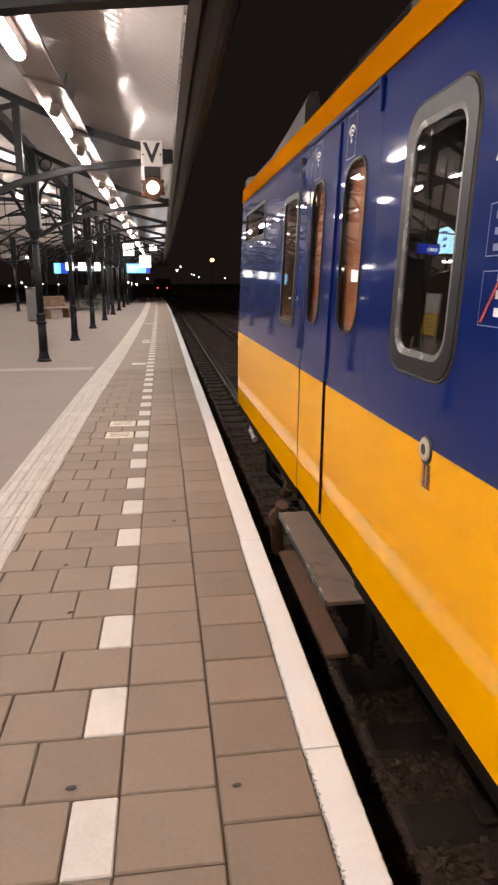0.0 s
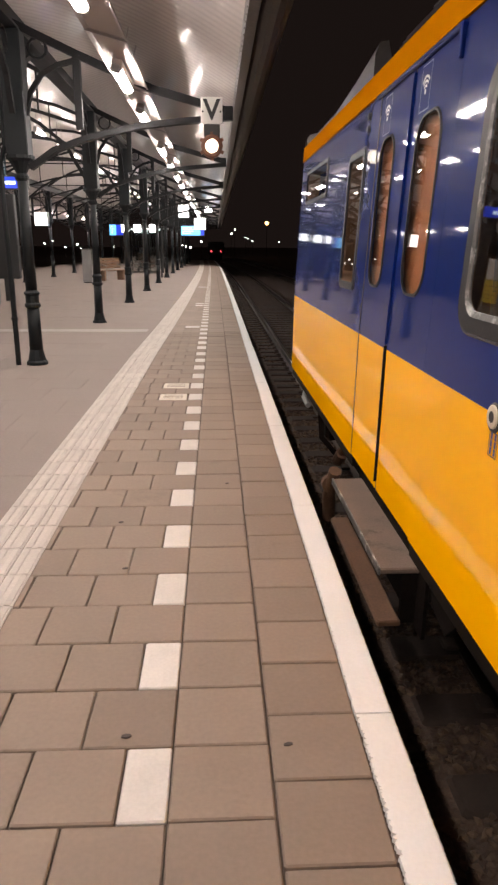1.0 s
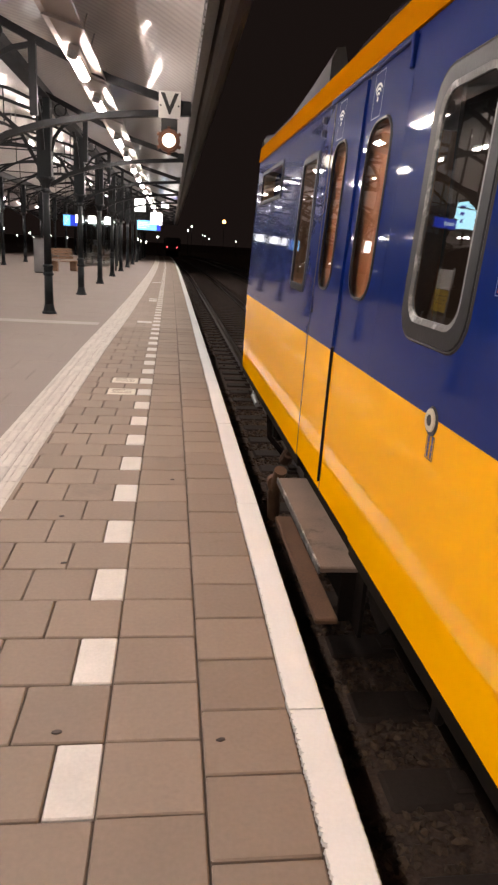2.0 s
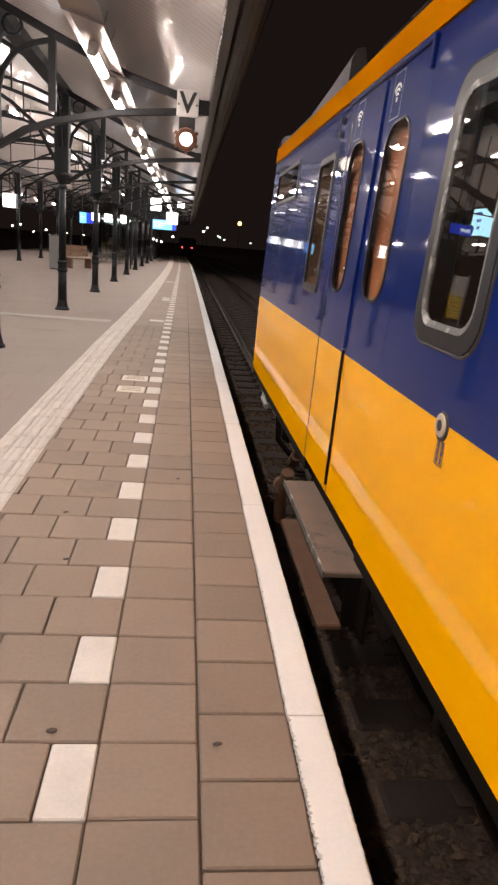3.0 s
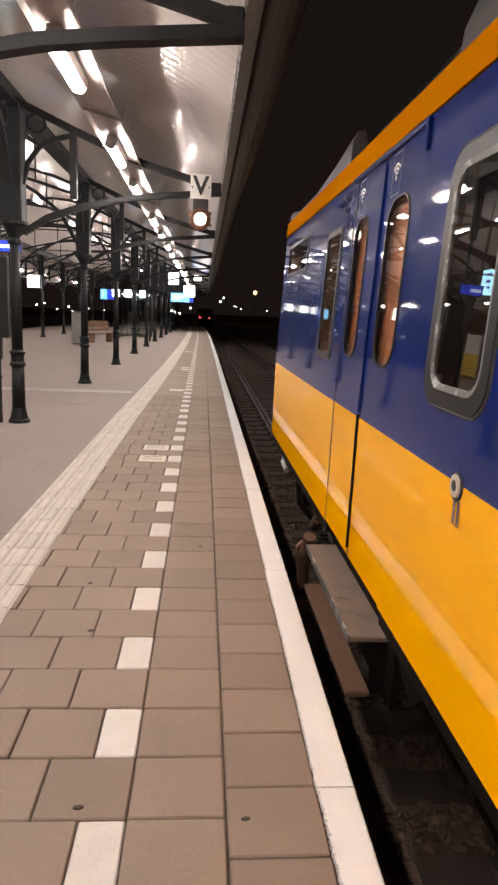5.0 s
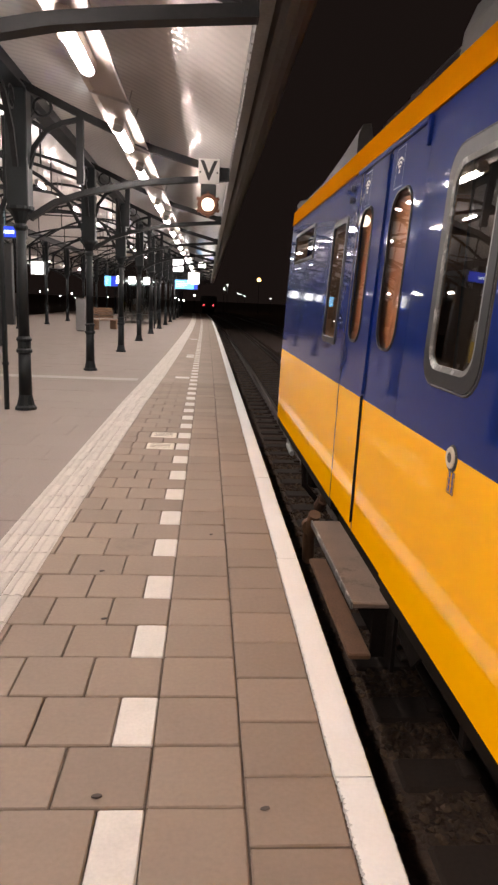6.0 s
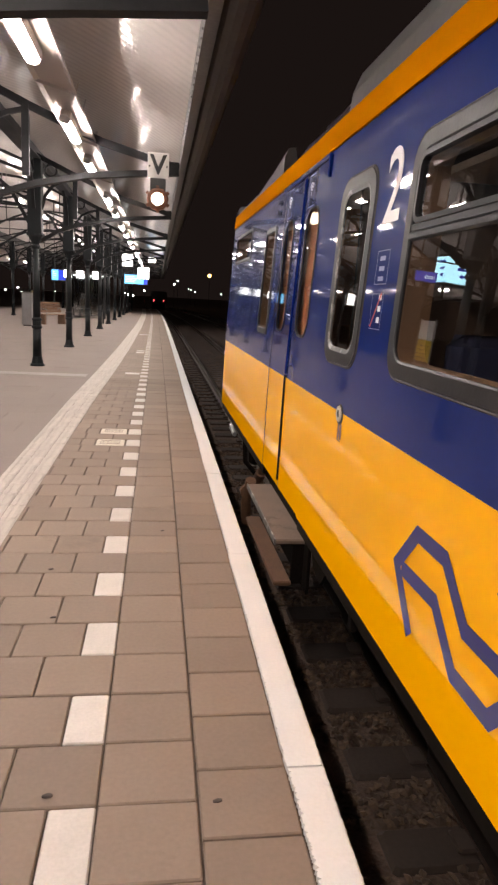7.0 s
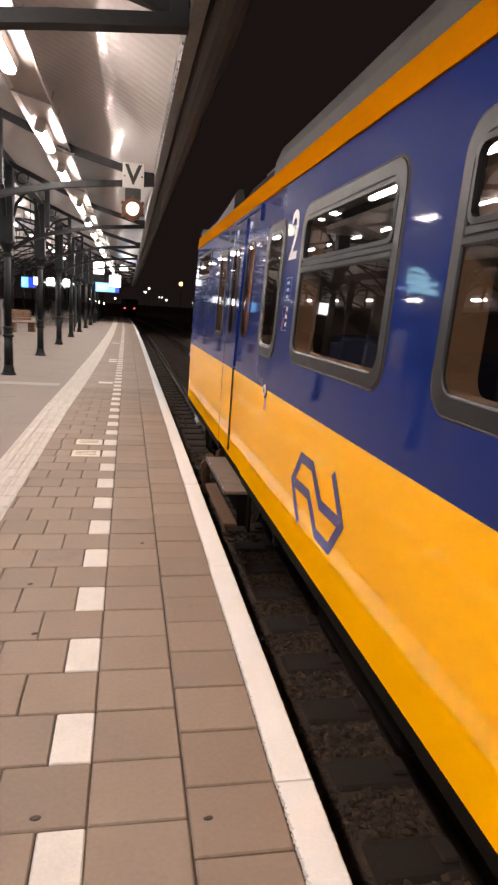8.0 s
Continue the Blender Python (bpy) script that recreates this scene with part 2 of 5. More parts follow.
class Geo:
    """A growing list of vertices and faces."""

    def __init__(self):
        self.v, self.f = [], []

    def box(self, x0, x1, y0, y1, z0, z1, bev=0.0, m=None):
        i = len(self.v)
        if bev <= 0:
            c = [(x, y, z) for z in (z0, z1) for y in (y0, y1) for x in (x0, x1)]
            fs = [(0, 2, 3, 1), (4, 5, 7, 6), (0, 1, 5, 4), (2, 6, 7, 3), (0, 4, 6, 2), (1, 3, 7, 5)]
        else:
            b = min(bev, 0.49 * min(x1 - x0, y1 - y0, z1 - z0))
            c = []
            for z, k in ((z0, b), (z0 + b, 0), (z1 - b, 0), (z1, b)):
                xa, xb, ya, yb = x0 + k, x1 - k, y0 + k, y1 - k
                c += [(xa + b, ya, z), (xb - b, ya, z), (xb, ya + b, z), (xb, yb - b, z),
                      (xb - b, yb, z), (xa + b, yb, z), (xa, yb - b, z), (xa, ya + b, z)]
            fs = [tuple(reversed(range(8))), tuple(range(24, 32))]
            for r in range(3):
                fs += [(r * 8 + k, r * 8 + (k + 1) % 8, r * 8 + 8 + (k + 1) % 8, r * 8 + 8 + k) for k in range(8)]
        self.v += [tuple(m @ Vector(p)) for p in c] if m else c
        self.f += [tuple(i + k for k in q) for q in fs]
        return self

    def sweep(self, prof, path, closed=True, caps=True):
        """prof: points (a, b) across; path: list of (origin, A, B) frames."""
        i, n = len(self.v), len(prof)
        for o, a, b in path:
            o, a, b = Vector(o), Vector(a), Vector(b)
            self.v += [tuple(o + a * p + b * q) for p, q in prof]
        for r in range(len(path) - 1):
            for k in range(n if closed else n - 1):
                k2 = (k + 1) % n
                self.f.append((i + r * n + k, i + r * n + k2, i + (r + 1) * n + k2, i + (r + 1) * n + k))
        if caps and closed:
            self.f.append(tuple(i + k for k in reversed(range(n))))
            self.f.append(tuple(i + (len(path) - 1) * n + k for k in range(n)))
        return self

    def rod(self, pts, r, n=8, flat=None):
        """A tube along points; flat: (half width, half height) for a rectangular bar."""
        pts = [Vector(p) for p in pts]
        path = []
        for k, p in enumerate(pts):
            d = (pts[min(k + 1, len(pts) - 1)] - pts[max(k - 1, 0)]).normalized()
            up = Vector((0, 0, 1)) if abs(d.z) < 0.95 else Vector((0, 1, 0))
            a = d.cross(up).normalized()
            path.append((p, a, a.cross(d).normalized()))
        if flat:
            w, hh = flat
            prof = [(-w, -hh), (w, -hh), (w, hh), (-w, hh)]
        else:
            prof = [(r * math.cos(2 * math.pi * k / n), r * math.sin(2 * math.pi * k / n)) for k in range(n)]
        return self.sweep(prof, path)

    def lathe(self, prof, n=12, o=(0, 0, 0), axis="z"):
        """prof: (radius, height) from bottom to top."""
        i = len(self.v)
        for r, h in prof:
            for k in range(n):
                a = 2 * math.pi * k / n
                c, s = r * math.cos(a), r * math.sin(a)
                p = {"z": (c, s, h), "x": (h, c, s), "y": (s, h, c)}[axis]
                self.v.append((o[0] + p[0], o[1] + p[1], o[2] + p[2]))
        for j in range(len(prof) - 1):
            for k in range(n):
                k2 = (k + 1) % n
                self.f.append((i + j * n + k, i + j * n + k2, i + (j + 1) * n + k2, i + (j + 1) * n + k))
        self.f.append(tuple(i + k for k in reversed(range(n))))
        self.f.append(tuple(i + (len(prof) - 1) * n + k for k in range(n)))
        return self

    def done(self, name, material, smooth=False):
        return mesh(name, self.v, self.f, material, smooth=smooth)


def part(name, geo, material, parent, label="", smooth=False):
    return put(name, geo.done(name, material, smooth), parent, label)


def empty(name, m=None, **tags):
    ob = new(name)
    ob.empty_display_size = 0.2
    if m is not None:
        ob.matrix_basis = m
    return tagged(ob, **tags)


def bend(y):
    """The platform edge and the track curve gently away to one side."""
    return -6e-5 * max(0.0, y - 4.0) ** 2 - 2.9e-4 * max(0.0, y - 40.0) ** 2


# ---------------------------------------------------------------- ground and track bed
RAIL_Z = -0.76
COACH_X = 2.52
g = Geo()
g.v += [(-400, -200, -1.06), (400, -200, -1.06), (400, 900, -1.06), (-400, 900, -1.06)]
g.f.append((0, 1, 2, 3))
tagged(put("ground", g.done("ground", M["ground"])), "dark earth and yard ground at night", "ground", kind="structure")


def ribbon(xs_z, y0, y1, step, name, material, curved=True):
    """A strip along the track with the cross profile xs_z."""
    ys = np.arange(y0, y1 + step * 0.5, step)
    v, f, n = [], [], len(xs_z)
    for y in ys:
        b = bend(y) if curved else 0
        v += [(x + b, y, z) for x, z in xs_z]
    for r in range(len(ys) - 1):
        f += [(r * n + k, r * n + k + 1, (r + 1) * n + k + 1, (r + 1) * n + k) for k in range(n - 1)]
    return mesh(name, v, f, material)


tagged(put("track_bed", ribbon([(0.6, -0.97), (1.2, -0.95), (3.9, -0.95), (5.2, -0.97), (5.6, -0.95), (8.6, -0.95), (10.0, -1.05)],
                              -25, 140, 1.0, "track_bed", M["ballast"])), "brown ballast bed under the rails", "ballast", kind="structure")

rng = random.Random(4)
stone_v = [(0, 0, 1), (0.9, 0.1, 0.2), (0.2, 0.9, 0.1), (-0.8, 0.3, 0.25), (-0.3, -0.9, 0.15), (0.6, -0.7, 0.2), (0, 0, -0.6)]
stone_f = [(0, 1, 2), (0, 2, 3), (0, 3, 4), (0, 4, 5), (0, 5, 1), (6, 2, 1), (6, 3, 2), (6, 4, 3), (6, 5, 4), (6, 1, 5)]
g = Geo()


def scatter_stones(count, x0, x1, y0, y1, s0, s1):
    for _ in range(count):
        y = rng.uniform(y0, y1)
        if abs((y + 8.3) % 0.6 - 0.3) < 0.14:
            continue
        x = rng.uniform(x0, x1) + bend(y)
        m = pose(x, y, -0.965 + rng.uniform(0, 0.03), rng.uniform(-40, 40), rng.uniform(-40, 40), rng.uniform(0, 360)) @ Matrix.Diagonal(
            (rng.uniform(s0, s1), rng.uniform(s0, s1), rng.uniform(s0, s1) * 0.8, 1))
        i = len(g.v)
        g.v += [tuple(m @ Vector(p)) for p in stone_v]
        g.f += [tuple(i + k for k in q) for q in stone_f]


scatter_stones(13000, 0.85, 2.4, 0.3, 12, 0.018, 0.042)
scatter_stones(6000, 0.85, 3.9, 14, 40, 0.025, 0.05)
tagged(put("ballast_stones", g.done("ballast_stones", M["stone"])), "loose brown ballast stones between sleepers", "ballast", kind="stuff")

RAIL_PROF = [(-0.07, -0.17), (0.07, -0.17), (0.07, -0.155), (0.015, -0.14), (0.012, -0.04), (0.035, -0.03), (0.035, -0.004), (0.028, 0),
             (-0.028, 0), (-0.035, -0.004), (-0.035, -0.03), (-0.012, -0.04), (-0.015, -0.14), (-0.07, -0.155)]


def track(cx, y0, y1):
    top = empty("railway_track", label="steel rails on concrete sleepers in ballast", category="track", kind="structure")
    for dx in (-0.7525, 0.7525):
        ge = Geo().sweep(RAIL_PROF, [((cx + dx + bend(y), y, RAIL_Z), (1, 0, 0), (0, 0, 1)) for y in np.arange(y0, y1 + 1, 3.0)])
        part("rail", ge, M["rail_steel"], top, "worn steel rail with shiny head")
    sg = Geo().box(-1.25, 1.25, -0.13, 0.13, -0.14, 0, 0.02)
    for dx in (-0.7525, 0.7525):
        sg.box(dx - 0.16, dx - 0.06, -0.07, 0.07, 0, 0.03, 0.01)
        sg.box(dx + 0.06, dx + 0.16, -0.07, 0.07, 0, 0.03, 0.01)
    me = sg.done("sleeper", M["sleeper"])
    y = y0
    while y < min(y1, 60):
        put("sleeper", me, top, at=pose(cx + bend(y), y, RAIL_Z - 0.165, 0, 0, rng.uniform(-0.4, 0.4)))
        y += 0.6
    return top


track(COACH_X, -8, 140)
track(COACH_X + 4.3, 4, 140)

# ---------------------------------------------------------------- platform
PY0, PY1 = -24.0, 78.0
EDGE0, EDGE1 = 0.626, 0.762
ys = np.arange(PY0, PY1 + 1, 2.0)
g = Geo().sweep([(-11.6, -1.06), (0.70, -1.06), (0.70, -0.10), (0.735, -0.10), (0.735, -0.016), (-11.6, -0.016)],
                [((bend(y), y, 0), (1, 0, 0), (0, 0, 1)) for y in ys])
platform = tagged(put("platform", g.done("platform", M["joint"])), "railway platform of grey-brown concrete pavers with dark joints", "platform", kind="structure")


def paver_mesh(name, w, d, material, bev=0.005, h=0.05):
    return Geo().box(-w / 2, w / 2, -d / 2, d / 2, -h, 0, bev).done(name, material)


ROW = 0.30
ROW0 = 1.8            # a row of pavers begins here; the white marks sit in every second row
NEAR0, NEAR1 = 0.3, 12.9
gap = 0.006
me_a = paver_mesh("paver_a", 0.316 - gap, ROW - gap - 0.0015, M["paver"])
me_b = paver_mesh("paver_b", 0.310 - gap, ROW - gap - 0.0015, M["paver"])
me_c = paver_mesh("paver_c", 0.30 - gap, ROW - gap - 0.0015, M["paver"])
me_h = paver_mesh("paver_h", 0.15 - gap, ROW - gap - 0.0015, M["paver"])
me_w = paver_mesh("white_mark", 0.15 - gap, ROW - gap, M["white_tile"])
me_p = paver_mesh("printed_tile", 0.30 - gap, ROW - gap, M["printed"])
far = Geo()
far_white = Geo()


def tilt(x, y):
    r = random.Random(int(x * 100) * 7919 + int(y * 100))
    return pose(x + bend(y), y, r.uniform(-0.0025, 0.0015), r.uniform(-0.25, 0.25), r.uniform(-0.25, 0.25), r.uniform(-0.3, 0.3))


def far_box(ge, x, y, w, d):
    b = bend(y)
    ge.box(x + b - w / 2, x + b + w / 2, y - d / 2, y + d / 2, -0.03, rng.uniform(-0.002, 0.001))


k0, k1 = int((PY0 - ROW0) / ROW), int((PY1 - 3 - ROW0) / ROW)
for k in range(k0, k1):
    yc = ROW0 + (k + 0.5) * ROW
    near = NEAR0 < yc < NEAR1
    yb = yc + 0.138                       # the edge column is set off along the platform
    cells = [(0.158, yc, 0.316, me_a), (0.473, yb, 0.310, me_b)]
    white = k % 2 == 0
    if white:
        cells += [(-0.075, yc, 0.15, me_w)]
        if k in (18, 20):
            cells += [(-0.315, yc, 0.30, me_p), (-0.545, yc, 0.15, me_h), (-0.77, yc, 0.30, me_c)]
        else:
            cells += [(-0.30, yc, 0.30, me_c), (-0.60, yc, 0.30, me_c), (-0.90, yc, 0.30, me_c)]
    else:
        cells += [(-0.15, yc, 0.30, me_c), (-0.45, yc, 0.30, me_c), (-0.75, yc, 0.30, me_c)]
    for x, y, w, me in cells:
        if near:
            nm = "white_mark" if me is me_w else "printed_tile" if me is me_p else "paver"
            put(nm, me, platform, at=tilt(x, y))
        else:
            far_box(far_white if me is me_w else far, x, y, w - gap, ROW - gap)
tagged(put("pavers", far.done("pavers", M["paver_far_lit"]), platform), kind="stuff")
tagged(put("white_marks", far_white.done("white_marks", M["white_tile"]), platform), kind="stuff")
# thin printed lines on the two marking tiles
for y in (ROW0 + 18.5 * ROW, ROW0 + 20.5 * ROW):
    b = bend(y)
    for dy in (-0.07, 0.0, 0.07):
        part("printed_line", Geo().box(-0.42 + b, -0.21 + b, y + dy - 0.006, y + dy + 0.008, 0.002, 0.0035), M["rust"], platform)
for y, w in ((13.75, 0.27), (18.7, 0.2), (19.3, 0.2), (27.0, 0.3)):
    ge = Geo()
    ge.box(-0.18 - w + bend(y), -0.17 + bend(y), y - 0.14, y + 0.14, 0.001, 0.004)
    part("white_mark", ge, M["white_tile"], platform)

# tactile guide line: narrow ribbed pale tiles
TW = 0.12


def guide_x(y):
    return float(np.interp(y, (0, 5, 10, 14, 20, 33, 60), (-0.96, -0.955, -0.92, -0.85, -0.78, -0.7, -0.69)))


tact = Geo()
for k in range(int((PY0) / 0.3), int((PY1 - 3) / 0.3)):
    y = k * 0.3
    for j in range(3):
        x = guide_x(y) + (j - 1) * TW + bend(y)
        tact.box(x - TW / 2 + 0.003, x + TW / 2 - 0.003, y + 0.003, y + 0.297, -0.03, 0.004)
        for q in (-0.03, 0.03):
            tact.box(x + q - 0.015, x + q + 0.015, y + 0.006, y + 0.294, 0.003, 0.008)
tagged(put("guide_tiles", tact.done("guide_tiles", M["tactile"]), platform, "pale ribbed tactile guide tiles"), kind="stuff")

# wide field of larger slabs beyond the guide line
fg = Geo()
for r in range(int((PY0) / 0.6), int((PY1 - 3) / 0.6)):
    y = r * 0.6
    x = x_start = guide_x(y + 0.3) - 0.17
    off = 0.3 * (r % 2)
    while x > -11.4:
        x2 = x - (0.6 if x < x_start else 0.6 - off + 0.001)
        b = bend(y)
        fg.box(x2 + 0.0015 + b, x - 0.0015 + b, y + 0.0015, y + 0.5985, -0.02, rng.uniform(-0.0012, 0.0008))
        x = x2
tagged(put("slabs", fg.done("slabs", M["field"]), platform), kind="stuff")

# white painted edge slabs with a ragged inner edge
EDGE_L = 1.95


def edge_slab_mesh(seed):
    r = random.Random(seed)
    n = 330
    v, f = [], []
    for k in range(n + 1):
        y = -EDGE_L / 2 + 0.004 + (EDGE_L - 0.008) * k / n
        wear = 0.5 + 0.5 * math.sin(3.1 * y + 2.0 * seed)
        e = EDGE0 + 0.004 * r.random() + 0.004 * wear + ((0.004 + 0.008 * wear) * r.random() if r.random() > 0.7 else 0.0)
        o = EDGE1 + r.uniform(-0.0015, 0.0015)
        v += [(e, y, -0.012), (e + 0.002, y, 0.001), (o - 0.006, y, 0.002), (o, y, -0.004), (o, y, -0.085), (e, y, -0.085)]
    for k in range(n):
        f += [(k * 6 + j, k * 6 + (j + 1) % 6, (k + 1) * 6 + (j + 1) % 6, (k + 1) * 6 + j) for j in range(6)]
    f += [tuple(range(6)), tuple(n * 6 + j for j in reversed(range(6)))]
    return mesh("edge_slab", v, f, [M["edge_white"]])


slab_kinds = [edge_slab_mesh(s) for s in (1, 2, 3)]
for k in range(-13, 37):
    y = 2.228 + (k + 0.5) * EDGE_L
    turn = math.degrees(math.atan((bend(y + 0.9) - bend(y - 0.9)) / 1.8))
    put("edge_slab", slab_kinds[k % 3], platform, "white painted platform edge slab", at=pose(bend(y), y, rng.uniform(-0.001, 0.001), 0, 0, -turn))

# one paler row of slabs across the platform
pale = Geo()
for k in range(17):
    pale.box(-1.15 - 0.6 * (k + 1) + 0.002, -1.15 - 0.6 * k - 0.002, 12.95, 13.35, -0.01, 0.004)
tagged(put("pale_slabs", pale.done("pale_slabs", M["pale_slab"]), platform, "paler row of slabs"), kind="stuff")
# trodden-in spots of chewing gum
for x, y, r in ((-0.16, 2.15, 0.014), (0.378, 2.09, 0.013), (-0.32, 3.36, 0.012), (0.52, 1.55, 0.012), (-0.42, 3.95, 0.012), (0.22, 4.6, 0.01)):
    ge = Geo().lathe([(r, -0.002), (r * 0.9, 0.0022), (r * 0.4, 0.003)], 10)
    ge.v = [(x + 1.25 * a + 0.3 * b, y + 0.75 * b + 0.002 * math.sin(900 * a), 0.001 + c) for a, b, c in ge.v]
    part("gum_spot", ge, M["gum"], platform)

# ---------------------------------------------------------------- canopy
COLS = [4.33 + 5.1 * k for k in range(-3, 13)]
CX = -2.29            # the near row of columns
CX2 = -7.93           # the far row
MID = (CX + CX2) / 2
CY0, CY1 = COLS[0] - 2.0, COLS[-1] + 1.5


def corrugated(name, xz, y0, y1, pitch=0.15, amp=0.0015, label=""):
    """Sheet with ridges across, over the cross profile xz."""
    ys = np.arange(y0, y1, pitch / 8)
    v, f, n = [], [], len(xz)
    for y in ys:
        d = amp * math.sin(2 * math.pi * y / pitch)
        v += [(x, y, z + d) for x, z in xz]
    for r in range(len(ys) - 1):
        f += [(r * n + k, r * n + k + 1, (r + 1) * n + k + 1, (r + 1) * n + k) for k in range(n - 1)]
    ob = put(name, mesh(name, v, f, M["ceiling"], smooth=True))
    return tagged(ob, label, "ceiling", kind="structure")


NEAR_SLOPE = [(0.385 - u, 3.29 + 0.58 * u - 0.0812 * u * u) for u in np.linspace(0, 2.675, 15)]
corrugated("ceiling_near", NEAR_SLOPE, CY0, CY1, label="glossy cream corrugated metal canopy ceiling")
mid_arch = [(CX - (CX - CX2) * k / 10, 4.3 + 1.0 * math.sin(math.pi * k / 10) ** 0.9) for k in range(11)]
corrugated("ceiling_middle", mid_arch, CY0, CY1, pitch=0.17, amp=0.009, label="cream corrugated arched canopy ceiling")
corrugated("ceiling_far", [(2 * MID - x, z) for x, z in NEAR_SLOPE], CY0, CY1, pitch=0.17, amp=0.009, label="cream corrugated canopy ceiling")

canopy = empty("canopy_frame", label="dark painted iron canopy frame with rafters and girders", category="canopy", kind="structure")
# top skin, so that the night stays outside
skin = [(0.62, 3.42), (0.36, 3.44), (-0.3, 3.78), (-1.0, 4.06), (-1.6, 4.24), (CX, 4.4)] + [(x, z + 0.12) for x, z in mid_arch[1:-1]] + [(CX2, 4.4), (2 * MID - 0.36, 3.44), (2 * MID - 0.62, 3.42)]
v, f = [], []
for y in (CY0, CY1):
    v += [(x, y, z) for x, z in skin]
f = [(k, k + 1, len(skin) + k + 1, len(skin) + k) for k in range(len(skin) - 1)]
put("roof_skin", mesh("roof_skin", v, f, M["gutter"]), canopy)
for sgn, ox in ((1, 0.0), (-1, 2 * MID)):
    def X(x):
        return ox + sgn * x
    part("fascia", Geo().box(min(X(0.39), X(0.41)), max(X(0.39), X(0.41)), CY0, CY1, 3.13, 3.36), M["grey_metal"], canopy, "grey riveted metal fascia")
    part("fascia_angle", Geo().box(min(X(0.385), X(0.465)), max(X(0.385), X(0.465)), CY0, CY1, 3.115, 3.13), M["grey_metal"], canopy)
    gut = [(X(0.465) - 0 + sgn * 0.12 * (1 - math.cos(a)), 3.22 - 0.13 * math.sin(a)) for a in np.linspace(0, math.pi, 9)]
    gut += [(gut[-1][0], 3.40), (gut[0][0], 3.40)]
    part("gutter", Geo().sweep(gut, [((0, CY0, 0), (1, 0, 0), (0, 0, 1)), ((0, CY1, 0), (1, 0, 0), (0, 0, 1))]), M["gutter"], canopy, "dark half-round rain gutter")
rv = Geo()
y = 3.0
while y < 30:
    rv.lathe([(0.009, -0.006), (0.006, 0.0)], 6, (0.388, y, 3.17), "x")
    rv.lathe([(0.009, -0.006), (0.006, 0.0)], 6, (0.388, y, 3.31), "x")
    y += 0.16
tagged(part("rivets", rv, M["grey_metal"], canopy), kind="stuff")
for x in (CX, CX2):
    ge = Geo().box(x - 0.12, x + 0.12, CY0, CY1, 4.03, 4.06).box(x - 0.05, x + 0.05, CY0, CY1, 4.06, 4.27).box(x - 0.1, x + 0.1, CY0, CY1, 4.27, 4.29)
    part("girder", ge, M["iron_beam"], canopy)


def frame_parts():
    """One cross frame at y = 0."""
    out = []
    # rafter and tie of the platform side
    ge = Geo()
    ge.rod([(0.385, 0, 3.17), (-0.6, 0, 3.42), (-1.5, 0, 3.78), (CX, 0, 4.12)], 0, flat=(0.035, 0.045))
    out.append(("rafter", ge))
    ge = Geo()
    ge.rod([(0.385, 0, 3.12), (-0.33, 0, 3.055), (-0.75, 0, 3.005), (-1.06, 0, 2.94), (-1.45, 0, 2.85), (-1.85, 0, 2.71), (-2.17, 0, 2.5)], 0, flat=(0.055, 0.036))
    out.append(("tie_beam", ge))
    ge = Geo().box(0.28, 0.385, -0.056, 0.056, 3.08, 3.24, 0.008)
    out.append(("end_plate", ge))
    ge = Geo()
    ge.rod([(-1.52, 0, 2.95), (-1.52, 0, 3.78)], 0, flat=(0.045, 0.04))
    out.append(("strut", ge))
    ge = Geo().rod([(-2.16, 0, 3.1), (-2.1, 0, 3.36), (-1.95, 0, 3.56), (-1.74, 0, 3.67), (-1.5, 0, 3.73)], 0, flat=(0.022, 0.03))
    ge.rod([(-1.98 + 0.11 * math.cos(a), 0, 3.84 + 0.11 * math.sin(a)) for a in np.linspace(0, 2 * math.pi, 13)], 0, flat=(0.018, 0.014))
    out.append(("spandrel", ge))
    # mirrored for the other side
    for nm, ge in list(out):
        g2 = Geo()
        g2.v = [(2 * MID - x, y, z) for x, y, z in ge.v]
        g2.f = [tuple(reversed(q)) for q in ge.f]
        out.append((nm, g2))
    # arched truss over the middle
    n = 12
    top = [(x, 0, z - 0.07) for x, z in mid_arch]
    ge = Geo().rod(top, 0, flat=(0.03, 0.04))
    out.append(("arch_top", ge))
    low = [(CX + (CX2 - CX) * k / n, 0, 2.62 + 1.75 * math.sin(math.pi * k / n) ** 0.55) for k in range(n + 1)]
    out.append(("arch_rib", Geo().rod(low, 0, flat=(0.03, 0.035))))
    low2 = [(CX + (CX2 - CX) * k / n, 0, 3.75 + 0.55 * math.sin(math.pi * k / n)) for k in range(n + 1)]
    out.append(("arch_chord", Geo().rod(low2, 0, flat=(0.025, 0.03))))
    ge = Geo()
    for k in (2, 4, 6, 8, 10):
        zt = 4.23 + 1.0 * math.sin(math.pi * k / n) ** 0.9
        x = low2[k][0]
        ge.rod([(x, 0, low2[k][2]), (x, 0, zt)], 0, flat=(0.015, 0.02))
    out.append(("web", ge))
    # thin tension rod
    out.append(("tie_rod", Geo().rod([(CX, 0, 3.1), (CX2, 0, 3.1)], 0.013, 6)))
    return [(nm, ge.done(nm, M["iron_beam"])) for nm, ge in out]


frames = frame_parts()
